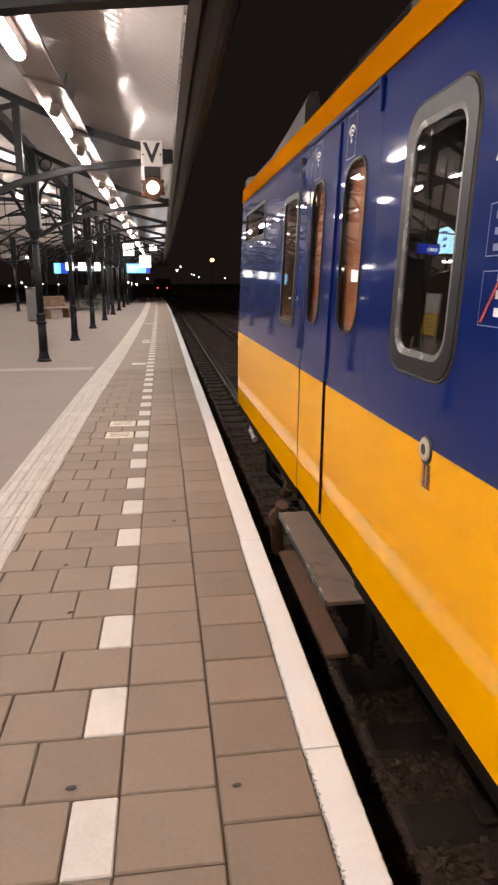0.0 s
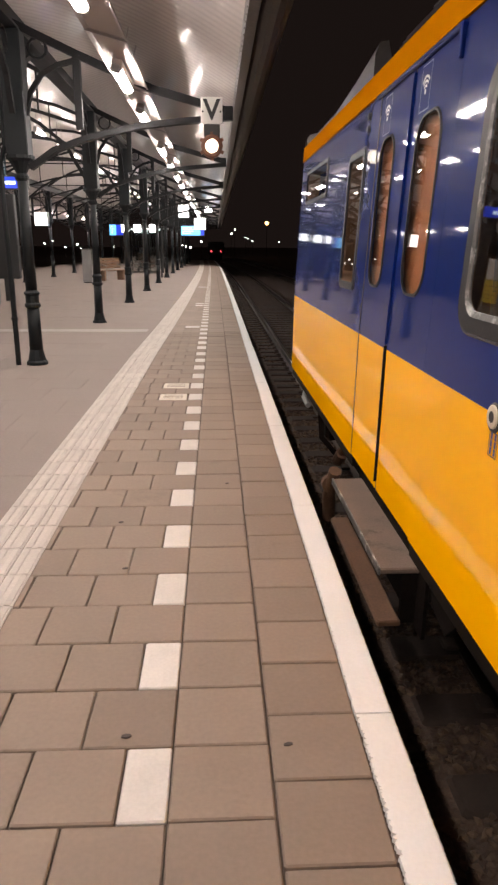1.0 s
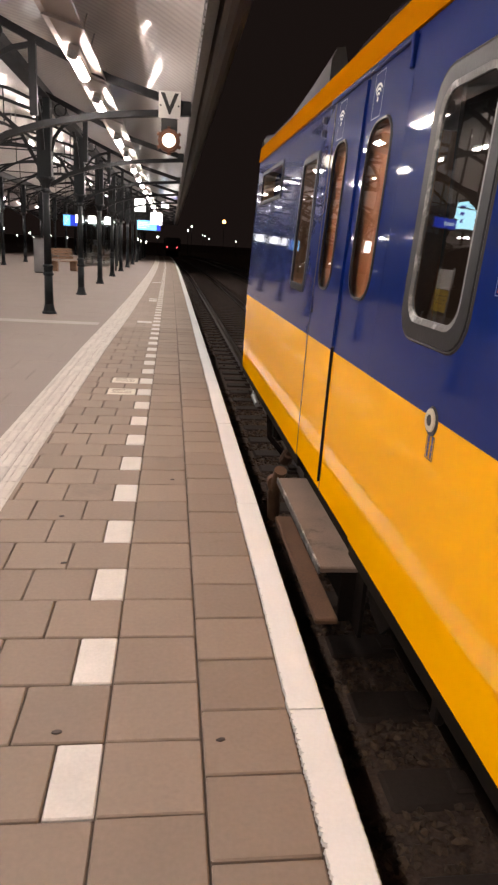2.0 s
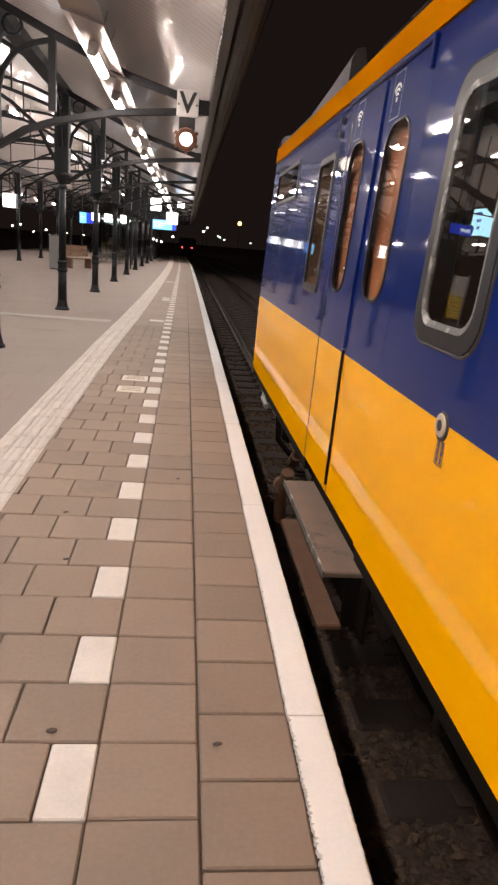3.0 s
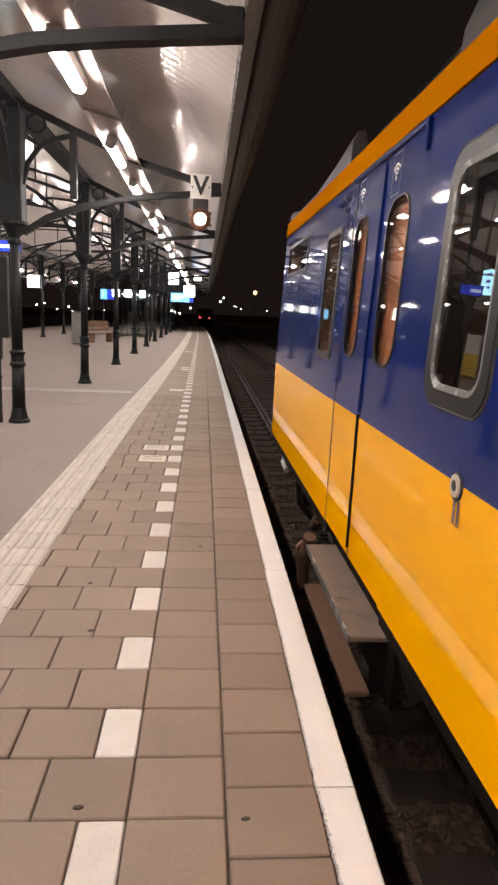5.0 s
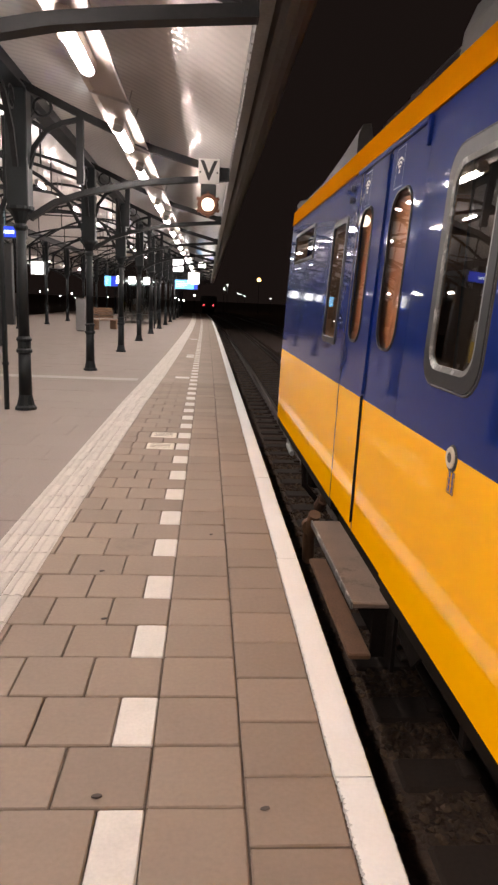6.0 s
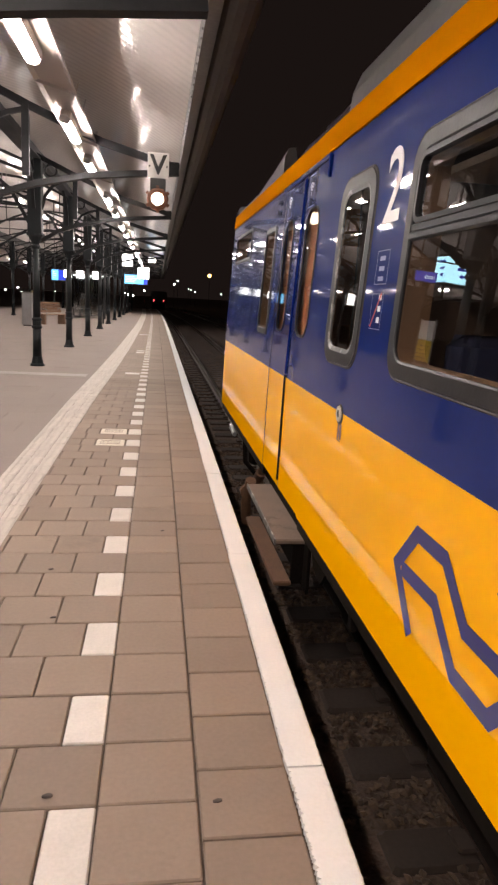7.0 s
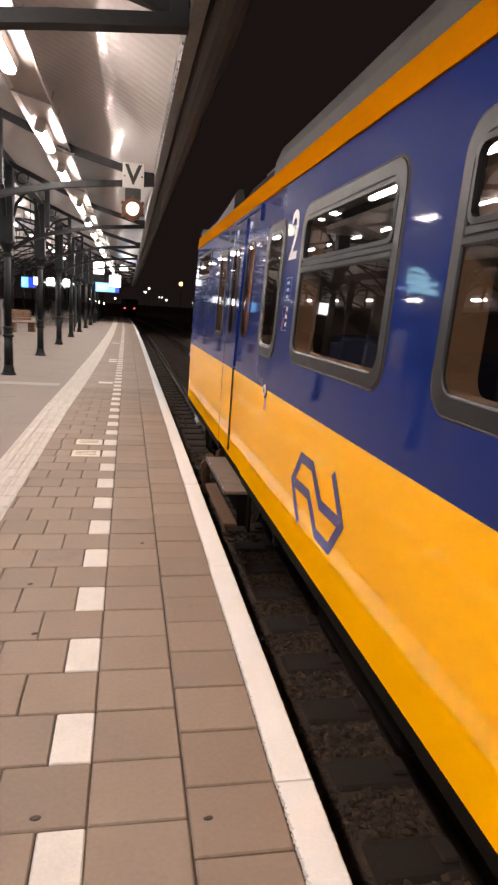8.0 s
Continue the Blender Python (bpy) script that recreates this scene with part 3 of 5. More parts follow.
# arched braces along the column rows
br = []
for x in (CX, CX2):
    ge = Geo()
    for s in (-1, 1):
        ge.rod([(x, s * 0.16, 3.1), (x, s * 0.3, 3.5), (x, s * 0.6, 3.85), (x, s * 1.05, 4.04)], 0, flat=(0.03, 0.03))
        ge.rod([(x, s * (0.34 + 0.13 * math.cos(a)), 3.86 + 0.13 * math.sin(a)) for a in np.linspace(0, 2 * math.pi, 13)], 0, flat=(0.02, 0.014))
    br.append(ge.done("brace", M["iron_beam"]))
for y in COLS:
    for nm, me in frames:
        put(nm, me, canopy, at=pose(0, y, 0))
    for me in br:
        put("brace", me, canopy, at=pose(0, y, 0))


def column(x, y):
    top = empty("platform_column", pose(x, y, 0), label="dark green cast-iron canopy column on round foot", category="column", group="canopy columns")
    part("foot", Geo().lathe([(0.145, 0), (0.145, 0.035), (0.12, 0.06), (0.1, 0.15), (0.09, 0.2)], 12), M["iron"], top, smooth=False)
    part("lower_shaft", Geo().lathe([(0.09, 0.2), (0.083, 0.78)], 12), M["iron"], top, smooth=True)
    part("ring", Geo().lathe([(0.083, 0.76), (0.106, 0.78), (0.106, 0.81), (0.088, 0.83), (0.088, 0.92), (0.104, 0.94), (0.104, 0.96), (0.076, 0.99)], 12), M["iron"], top)
    part("shaft", Geo().lathe([(0.076, 0.97), (0.064, 2.36)], 12), M["iron"], top, smooth=True)
    part("capital", Geo().lathe([(0.064, 2.34), (0.09, 2.37), (0.09, 2.4), (0.07, 2.43), (0.09, 2.48), (0.14, 2.57), (0.18, 2.6), (0.18, 2.64)], 12), M["iron"], top)
    part("post", Geo().box(-0.135, 0.135, -0.13, 0.13, 2.6, 4.03, 0.012), M["iron"], top, "square iron box post")
    return top


col = column(CX, COLS[0])
for y in COLS[1:]:
    copy_thing(col, pose(CX, y, 0))
for y in COLS:
    copy_thing(col, pose(CX2, y, 0))
for y in (COLS[4], COLS[9]):
    dp = Geo().rod([(0, 0, 0.0), (0, 0, 2.55), (0.08, 0, 2.75), (0.08, 0, 3.7)], 0.035, 10)
    for z in (0.6, 1.6, 2.4):
        dp.lathe([(0.045, z), (0.045, z + 0.04)], 10)
    dpo = put("downpipe", dp.done("downpipe", M["iron"]), at=pose(CX - 0.24, y - 0.05, 0))
    tagged(dpo, "dark rainwater downpipe beside an iron column", "pipe")


# ---------------------------------------------------------------- luminaires under the canopy
def luminaire(x, y, z, slope, b0=-0.78, b1=1.87):
    """Pale reflector board from b0 to b1 with one bright tube hung below it; the tube is 1 m long."""
    top = empty("canopy_light", pose(x, y, z, 0, slope, 0), label="lit fluorescent lamp under a pale reflector board", category="lamp", group="canopy lamps")
    ge = Geo().sweep([(-0.2, 0.05), (-0.16, 0.075), (0.16, 0.075), (0.2, 0.05), (0.205, 0.06), (0.165, 0.09), (-0.165, 0.09), (-0.205, 0.06)],
                     [((0, b0, 0.0), (1, 0, 0), (0, 0, 1)), ((0, b1 - 0.01, 0.0), (1, 0, 0), (0, 0, 1))])
    part("reflector", ge, M["lamp_board"], top, "pale painted reflector board")
    part("seam_strip", Geo().box(-0.2, 0.2, b1 - 0.01, b1 + 0.004, 0.045, 0.07), M["cap_grey"], top)
    part("housing", Geo().box(-0.055, 0.055, -0.02, 1.06, -0.038, 0.052, 0.012), M["lamp_board"], top, "white lamp housing")
    ge = Geo().sweep([(0.062 * math.cos(a), -0.04 + 0.05 * math.sin(a)) for a in np.linspace(math.pi, math.pi * 2, 13)],
                     [((0, 0.06, 0), (1, 0, 0), (0, 0, 1)), ((0, 0.98, 0), (1, 0, 0), (0, 0, 1))])
    part("diffuser", ge, M["tube"], top, "glowing white tube", smooth=False)
    part("end_cap", Geo().box(-0.055, 0.055, -0.04, 0.06, -0.085, 0.0, 0.02), M["cap_grey"], top, "grey end cap")
    part("end_cap", Geo().box(-0.055, 0.055, 0.98, 1.06, -0.085, 0.0, 0.02), M["cap_grey"], top, "grey end cap")
    for yb in (0.3, 1.0):
        part("bracket", Geo().rod([(0, yb, 0.09), (0, yb, 0.44)], 0.008, 6), M["cap_grey"], top)
    return top


LAMPS = [5.15 + 2.54 * k for k in range(-7, 20)]
# the lamps along the platform edge stand unevenly: begin of each tube, and the joints of the boards
TUBES = [5.27 - 2.65 * k for k in range(7, 0, -1)] + [5.27, 8.15, 10.46, 13.95] + [13.95 + 2.65 * k for k in range(1, 16)]
JOINTS = [a - 0.55 for a in TUBES[:8]] + [7.37, 9.65, 12.6] + [a - 0.85 for a in TUBES[11:]]
for a, b0, b1 in zip(TUBES, JOINTS, JOINTS[1:]):
    luminaire(-0.87, a, 3.40, 14, b0 - a, b1 - a)


def bare_lamp(x, y, z):
    """A round tube on a slim batten under the arch; it lights the ceiling too."""
    top = empty("arch_light", pose(x, y, z), label="lit bare fluorescent tube under the arched ceiling", category="lamp", group="arch lamps")
    part("diffuser", Geo().rod([(0, 0.06, -0.05), (0, 0.98, -0.05)], 0.031, 12), M["tube"], top, "glowing white tube")
    part("batten", Geo().box(-0.025, 0.025, 0, 1.04, 0.03, 0.06, 0.006), M["cap_grey"], top)
    for ya in (-0.02, 0.98):
        part("end_cap", Geo().box(-0.05, 0.05, ya, ya + 0.08, -0.1, 0.05, 0.015), M["cap_grey"], top, "grey end cap")
    for yb in (0.2, 0.8):
        part("rod", Geo().rod([(0, yb, 0.06), (0, yb, 0.6)], 0.01, 6), M["cap_grey"], top)
    return top


lum = bare_lamp(-4.75, LAMPS[1], 4.62)
for y in LAMPS[2:]:
    copy_thing(lum, pose(-4.75, y, 4.62))
lum = luminaire(2 * MID + 0.87, LAMPS[1], 3.40, -14)
for y in LAMPS[3::2]:
    copy_thing(lum, pose(2 * MID + 0.87, y, 3.40, 0, -14, 0))


# ---------------------------------------------------------------- signs and signals
FACE = Matrix(((1, 0, 0, 0), (0, 0, -1, 0), (0, 1, 0, 0), (0, 0, 0, 1)))       # text that faces the walker (-y)
SIDE = Matrix(((0, 0, -1, 0), (-1, 0, 0, 0), (0, 1, 0, 0), (0, 0, 0, 1)))      # text on the coach side (-x)


def text_mesh(body, size, depth, material, bold=0.0):
    cu = bpy.data.curves.new("text", "FONT")
    cu.body, cu.size, cu.extrude, cu.offset = body, size, depth, bold
    cu.align_x, cu.align_y = "CENTER", "CENTER"
    ob = bpy.data.objects.new("text", cu)
    scene.collection.objects.link(ob)
    me = bpy.data.meshes.new_from_object(ob.evaluated_get(bpy.context.evaluated_depsgraph_get()))
    bpy.data.objects.remove(ob)
    me.materials.clear()
    me.materials.append(material)
    return me


VY = 9.38
sig = empty("departure_signal", pose(0.12, VY, 0), label="departure signal: white V plate above a lit round lamp", category="signal")
ge = Geo().box(-0.135, 0.135, -0.015, 0.0, 3.03, 3.335, 0.004)
part("plate", ge, M["sign_white"], sig, "white enamel plate")
put("letter", text_mesh("V", 0.33, 0.002, M["sign_black"], 0.007), sig, "black letter V", at=pose(0, -0.019, 3.18) @ FACE)
for x in (-0.11, 0.11):
    part("bolt", Geo().lathe([(0.012, -0.022), (0.012, -0.014)], 8, (x, 0, 3.17), "y"), M["sign_black"], sig)
part("housing", Geo().box(-0.1, 0.1, -0.02, 0.1, 2.88, 3.03, 0.01), M["dark_metal"], sig)
part("lamp_ring", Geo().lathe([(0.125, -0.03), (0.14, -0.02), (0.14, 0.05), (0.09, 0.1)], 12, (0, 0, 2.775), "y"), M["signal_body"], sig, "brown round lamp body")
part("lens", Geo().lathe([(0.0, -0.06), (0.05, -0.055), (0.072, -0.045), (0.08, -0.031)], 20, (0, 0, 2.775), "y"), M["signal_glow"], sig, "glowing warm white lens", smooth=True)
for k in range(6):
    a = math.pi / 3 * k + 0.5
    part("lamp_clamp", Geo().box(0.13, 0.165, -0.02, 0.02, -0.02, 0.02, 0, pose(0, 0, 2.775) @ Matrix.Rotation(a, 4, "Y")), M["signal_body"], sig)


def light_box(x, y, z, w, h, d=0.35, roof=3.62):
    top = empty("light_box_sign", pose(x, y, z), label="hanging lit white box sign", category="sign", group="lit box signs")
    part("lit_face", Geo().box(-w / 2 + 0.02, w / 2 - 0.02, -d / 2 - 0.005, d / 2 + 0.005, 0.02, h - 0.02, 0.01), M["box_light"], top, "glowing white face")
    fr = Geo()
    for xa in (-w / 2, w / 2 - 0.025):
        fr.box(xa, xa + 0.025, -d / 2, d / 2, 0, h)
    fr.box(-w / 2, w / 2, -d / 2, d / 2, h - 0.02, h + 0.01).box(-w / 2, w / 2, -d / 2, d / 2, -0.01, 0.02)
    part("casing", fr, M["galva"], top)
    part("hanger", Geo().box(-0.02, 0.02, -0.02, 0.02, h, max(h + 0.1, roof - z)), M["dark_metal"], top)
    return top


light_box(-1.38, 35.0, 2.87, 0.54, 0.6, roof=4.06)
light_box(-0.63, 37.3, 2.35, 0.62, 0.6, roof=3.8)
light_box(-8.2, 34.5, 2.42, 0.62, 0.62, roof=4.22)
light_box(-0.15, 33.0, 3.02, 0.38, 0.28, 0.2, roof=3.58)


def screen(x0, x1, y, z0, z1, panel=0.3, roof=3.8):
    w = x1 - x0
    top = empty("departure_screen", pose(x0, y, z0), label="hanging blue departure screen with white lines", category="screen", group="departure screens")
    h = z1 - z0
    part("casing", Geo().box(-0.04, w + 0.04, 0, 0.2, -0.04, h + 0.04, 0.01), M["dark_metal"], top)
    part("display", Geo().box(0, w - panel, -0.006, 0.01, 0, h), M["screen_blue"], top, "glowing pale blue display")
    part("side_panel", Geo().box(w - panel + 0.01, w, -0.006, 0.01, 0, h), M["screen_deep"], top, "glowing deep blue panel")
    for k in range(4):
        part("text_line", Geo().box(0.06, (w - panel) * (0.5 + 0.12 * (k % 3)), -0.009, -0.006, h * (0.2 + 0.19 * k), h * (0.2 + 0.19 * k) + 0.025), M["screen_text"], top)
    for x in (0.15, w - 0.15):
        part("hanger", Geo().rod([(x, 0.1, h), (x, 0.1, roof - z0)], 0.02, 6), M["dark_metal"], top)
    return top


screen(-1.85, -0.5, 42.0, 2.14, 2.66, 0.22, roof=3.95)
screen(-6.1, -5.3, 42.0, 2.12, 2.7, 0.42, roof=5.2)

# name board with blue light beyond the first columns
nb = empty("station_sign", pose(-4.25, 15.2, 2.66), label="hanging lit blue sign with white bars", category="sign")
part("casing", Geo().box(0, 0.55, -0.06, 0.06, 0, 0.26, 0.01), M["dark_metal"], nb)
part("lit_face", Geo().box(0.02, 0.53, -0.068, 0.068, 0.02, 0.24), M["screen_deep"], nb, "glowing blue face")
for yq in (-0.07, 0.07):
    for k in range(5):
        part("bar", Geo().box(0.06 + 0.05 * k, 0.095 + 0.05 * k, yq - 0.003, yq + 0.003, 0.09, 0.16), M["screen_text"], nb)
for x in (0.1, 0.45):
    part("hanger", Geo().rod([(x, 0, 0.26), (x, 0, 2.1)], 0.02, 6), M["dark_metal"], nb)
cb = empty("information_cube", pose(-4.62, 15.2, 2.72), label="hanging pale cyan lit information cube", category="screen")
part("base_plate", Geo().box(-0.31, 0.31, -0.31, 0.31, -0.02, 0.0), M["dark_metal"], cb)
part("top_plate", Geo().box(-0.31, 0.31, -0.31, 0.31, 0.58, 0.62), M["dark_metal"], cb)
part("lit_face", Geo().box(-0.3, 0.3, -0.3, 0.3, 0.0, 0.58, 0.01), M["cube_screen"], cb, "glowing cyan faces")
for k in range(3):
    part("bar", Geo().box(0.299, 0.304, -0.2, -0.05 + 0.08 * k, 0.14 + 0.15 * k, 0.2 + 0.15 * k), M["screen_deep"], cb)
    part("bar", Geo().box(-0.2, -0.05 + 0.08 * k, -0.304, -0.299, 0.14 + 0.15 * k, 0.2 + 0.15 * k), M["screen_deep"], cb)
part("hanger", Geo().rod([(0, 0, 0.62), (0, 0, 2.0)], 0.03, 8), M["dark_metal"], cb)

# dark information totem and yellow timetable board
to = empty("information_totem", pose(-5.75, 20.2, 0), label="tall black information pillar on the platform", category="totem")
part("body", Geo().box(-0.33, 0.33, -0.12, 0.12, 0.62, 2.9, 0.02), M["sign_black"], to)
part("leg", Geo().box(-0.14, 0.1, -0.08, 0.08, 0, 0.62, 0.01), M["dark_metal"], to)
tb = empty("timetable_board", pose(-5.68, 18.4, 0, 0, 0, 90), label="yellow timetable board on two grey posts", category="board")
for x in (-0.5, 0.5):
    part("post", Geo().rod([(x, 0, 0), (x, 0, 1.95)], 0.03, 8), M["galva"], tb)
part("board", Geo().box(-0.47, 0.47, -0.03, 0.03, 0.75, 1.35, 0.01), M["yellow_board"], tb, "yellow printed sheet")
part("header", Geo().box(-0.47, 0.47, -0.03, 0.03, 1.36, 1.9, 0.01), M["sign_white"], tb, "white header sheet")
for k in range(4):
    part("print_line", Geo().box(-0.4, 0.4, -0.034, -0.03, 0.85 + 0.11 * k, 0.862 + 0.11 * k), M["sign_black"], tb)


# ---------------------------------------------------------------- bench, bin, shelter
def bench(x, y, rz):
    top = empty("platform_bench", pose(x, y, 0, 0, 0, rz), label="wooden slatted platform bench with metal arm rests", category="bench")
    for k in range(4):
        part("seat_slat", Geo().box(-0.9, 0.9, 0.02 + 0.12 * k, 0.125 + 0.12 * k, 0.43, 0.465, 0.008), M["bench_wood"], top)
    for k in range(4):
        part("back_slat", Geo().box(-0.9, 0.9, 0.5 + 0.025 * k, 0.535 + 0.025 * k, 0.52 + 0.12 * k, 0.625 + 0.12 * k, 0.008), M["bench_wood"], top)
    for xx in (-0.65, 0.65):
        part("leg", Geo().box(xx - 0.06, xx + 0.06, 0.08, 0.46, 0, 0.43, 0.015), M["bench_wood"], top)
        part("arm_rest", Geo().rod([(xx, 0.02, 0.45), (xx, 0.02, 0.68), (xx, 0.5, 0.7)], 0.02, 8), M["galva"], top)
    return top


bench(-4.38, 31.9, 58)
bi = empty("litter_bin", pose(-5.25, 29.7, 0), label="grey sheet-metal litter bin cabinet", category="bin")
part("body", Geo().box(-0.2, 0.2, -0.2, 0.2, 0.04, 1.35, 0.02), M["galva"], bi)
part("lid", Geo().box(-0.22, 0.22, -0.22, 0.22, 1.35, 1.4, 0.015), M["grey_metal"], bi)
part("plinth", Geo().box(-0.16, 0.16, -0.16, 0.16, 0, 0.04), M["dark_metal"], bi)

sh = empty("waiting_shelter", pose(-4.0, 42.5, 0), label="glazed waiting shelter with lit white fascia boxes", category="shelter")
for x in (-1.1, 0.0, 1.1):
    for y in (-1.8, 1.8):
        part("post", Geo().box(x - 0.04, x + 0.04, y - 0.04, y + 0.04, 0, 2.5), M["dark_metal"], sh)
part("roof", Geo().box(-1.25, 1.25, -1.95, 1.95, 2.5, 2.6, 0.02), M["dark_metal"], sh)
for a, b in ((-1.06, -0.04), (0.04, 1.06)):
    part("pane", Geo().box(a, b, -1.81, -1.8, 0.15, 2.45), M["shelter_glass"], sh, "clear glass pane")
    part("pane", Geo().box(a, b, 1.8, 1.81, 0.15, 2.45), M["shelter_glass"], sh, "clear glass pane")
for x in (-1.1, 1.1):
    part("pane", Geo().box(x - 0.005, x + 0.005, -1.76, 1.76, 0.15, 2.45), M["shelter_glass"], sh, "clear glass pane")
for x in (-1.0, -0.3, 0.6):
    part("fascia_light", Geo().box(x - 0.2, x + 0.2, -2.02, -1.96, 2.28, 2.68, 0.01), M["box_light"], sh, "glowing white box")
part("ceiling_light", Geo().box(-0.9, 0.9, -0.12, 0.12, 2.44, 2.49, 0.01), M["box_light"], sh, "glowing ceiling strip")
part("bench_seat", Geo().box(-0.9, 0.9, 0.9, 1.4, 0.42, 0.47, 0.01).box(-0.7, -0.6, 1.0, 1.3, 0, 0.42).box(0.6, 0.7, 1.0, 1.3, 0, 0.42), M["galva"], sh)


# ---------------------------------------------------------------- far lamps, stand-ins for lit sign digits, and the far train
def street_lamp(x, y, h, glow, r):
    top = empty("street_lamp", pose(x, y, -1.06), label="distant point of light on a slim mast", category="lamp", group="distant lamps")
    h += 1.06
    part("mast", Geo().rod([(0, 0, 0), (0, 0, h - 0.9 * r)], 0.05, 6), M["dark_metal"], top)
    part("head", Geo().lathe([(0.02, -r), (r * 0.75, -r * 0.7), (r, 0), (r * 0.75, r * 0.7), (0.02, r)], 10, (0, 0, h)), M[glow], top, "glowing head", smooth=True)
    return top


EX, EY, EZ = 0.2, 0.28, 1.57
for u, w, d, glow, r in ((0.0743, 0.0310, 150, "lamp_orange", 0.5), (0.0231, 0.0161, 150, "lamp_far", 0.32), (0.0283, 0.0216, 170, "lamp_far", 0.3),
                         (0.044, 0.0107, 190, "lamp_far", 0.22), (0.0475, 0.0098, 200, "lamp_far", 0.22), (0.0539, 0.0066, 190, "lamp_far", 0.28), (0.0927, 0.0052, 160, "lamp_far", 0.2),
                         (-0.243, 0.001, 120, "lamp_far", 0.25), (-0.232, 0.004, 120, "lamp_far", 0.25), (-0.214, -0.004, 150, "lamp_far", 0.25),
                         (-0.204, -0.006, 170, "lamp_far", 0.25), (-0.197, 0.0, 150, "lamp_far", 0.35), (-0.192, -0.006, 160, "lamp_far", 0.25),
                         (-0.168, -0.002, 170, "lamp_far", 0.2), (-0.146, -0.003, 150, "lamp_far", 0.25), (-0.083, 0.013, 140, "lamp_far", 0.2),
                         # the four from -0.055 to -0.036 stand in for lit digits under the screen
                         (-0.30, 0.004, 120, "lamp_far", 0.3), (-0.055, 0.002, 120, "lamp_far", 0.25), (-0.048, 0.0, 120, "lamp_far", 0.3), (-0.042, -0.002, 120, "lamp_far", 0.35),
                         (-0.036, -0.003, 118, "lamp_far", 0.3), (-0.02, 0.005, 110, "lamp_far", 0.25)):
    street_lamp(EX + u * d, EY + d, EZ + w * d, glow, r * (0.55 if glow == "lamp_far" else 0.8))

ft = empty("distant_train", pose(COACH_X + bend(112), 112, RAIL_Z), label="distant dark train with two red tail lights", category="train")
part("body", Geo().box(-1.35, 1.35, 0, 26, 0.8, 2.9, 0.25), M["roof_dark"], ft)
part("undercarriage", Geo().box(-1.0, 1.0, 0.5, 25.5, 0.0, 0.8), M["under_dark"], ft)
for x in (-0.78, 0.78):
    part("tail_light", Geo().lathe([(0.0, -0.05), (0.09, -0.04), (0.1, 0.02)], 12, (x, 0, 1.42), "y"), M["lamp_red"], ft, "glowing red tail light")

rs = empty("red_signal", pose(EX - 0.0905 * 43, EY + 43, EZ + 0.0225 * 43), label="small red lamp on a hanging bracket", category="signal")
part("housing", Geo().box(-0.08, 0.08, 0.0, 0.12, -0.13, 0.13, 0.02), M["dark_metal"], rs)
part("lens", Geo().lathe([(0.0, -0.03), (0.04, -0.025), (0.05, 0.0)], 12, (0, 0, 0.03), "y"), M["lamp_red"], rs, "glowing red lens")
part("bracket", Geo().rod([(0, 0.06, 0.13), (0, 0.06, 1.3)], 0.02, 6), M["dark_metal"], rs)

# ---------------------------------------------------------------- the coach
# Its own space is the world at rest: it only slides along the track.
coach = empty("railway_coach", label="blue and yellow railway coach with grey roof, leaving the platform", category="train")
CF, CB = 8.2, -17.6          # leading and trailing end
SKIRT, WAIST, EAVE, EAVE2 = 0.178, 1.024, 2.4655, 2.6125


def side_x(z):
    """The side leans in a little above the waist and is all but upright below it."""
    return 1.10 + (0.048 if z > 0.98 else 0.01) * (z - 0.98)


def round_rect(y0, y1, z0, z1, r, n=5):
    """Points (y, z) round a rectangle with rounded corners."""
    out = []
    for cy, cz, a0 in ((y1 - r, z1 - r, 0), (y0 + r, z1 - r, 90), (y0 + r, z0 + r, 180), (y1 - r, z0 + r, 270)):
        for k in range(n + 1):
            a = radians(a0 + 90 * k / n)
            out.append((cy + r * math.cos(a), cz + r * math.sin(a)))
    return out


def loops(rings, closed_end=False):
    """Faces between rings of points (y, z, depth), depth measured inwards from the side."""
    ge = Geo()
    n = len(rings[0][0])
    for ring, depth in rings:
        ge.v += [(side_x(z) + depth, y, z) for y, z in ring]
    for r in range(len(rings) - 1):
        for k in range(n):
            k2 = (k + 1) % n
            ge.f.append((r * n + k, (r + 1) * n + k, (r + 1) * n + k2, r * n + k2))
    if closed_end:
        ge.f.append(tuple((len(rings) - 1) * n + k for k in reversed(range(n))))
    return ge


# windows: outer rectangle (y0, y1, z0, z1)
BIG = [(0.29 - 2.05 * k, 1.88 - 2.05 * k) for k in range(8)]
VEST = (2.325, 2.94, 1.258, 2.232)
TOIL = (4.965, 5.51, 1.285, 2.205)
CABW = (6.47, 7.8, 2.0, 2.32)
DOOR = (3.27, 4.67)
holes = [(a, b, 1.285, 2.245) for a, b in BIG] + [VEST, TOIL, CABW]
holes_in = [(a + 0.035, b - 0.035, c + 0.035, d - 0.035) for a, b, c, d in holes] + [(DOOR[0], DOOR[1], SKIRT, EAVE - 0.02)]


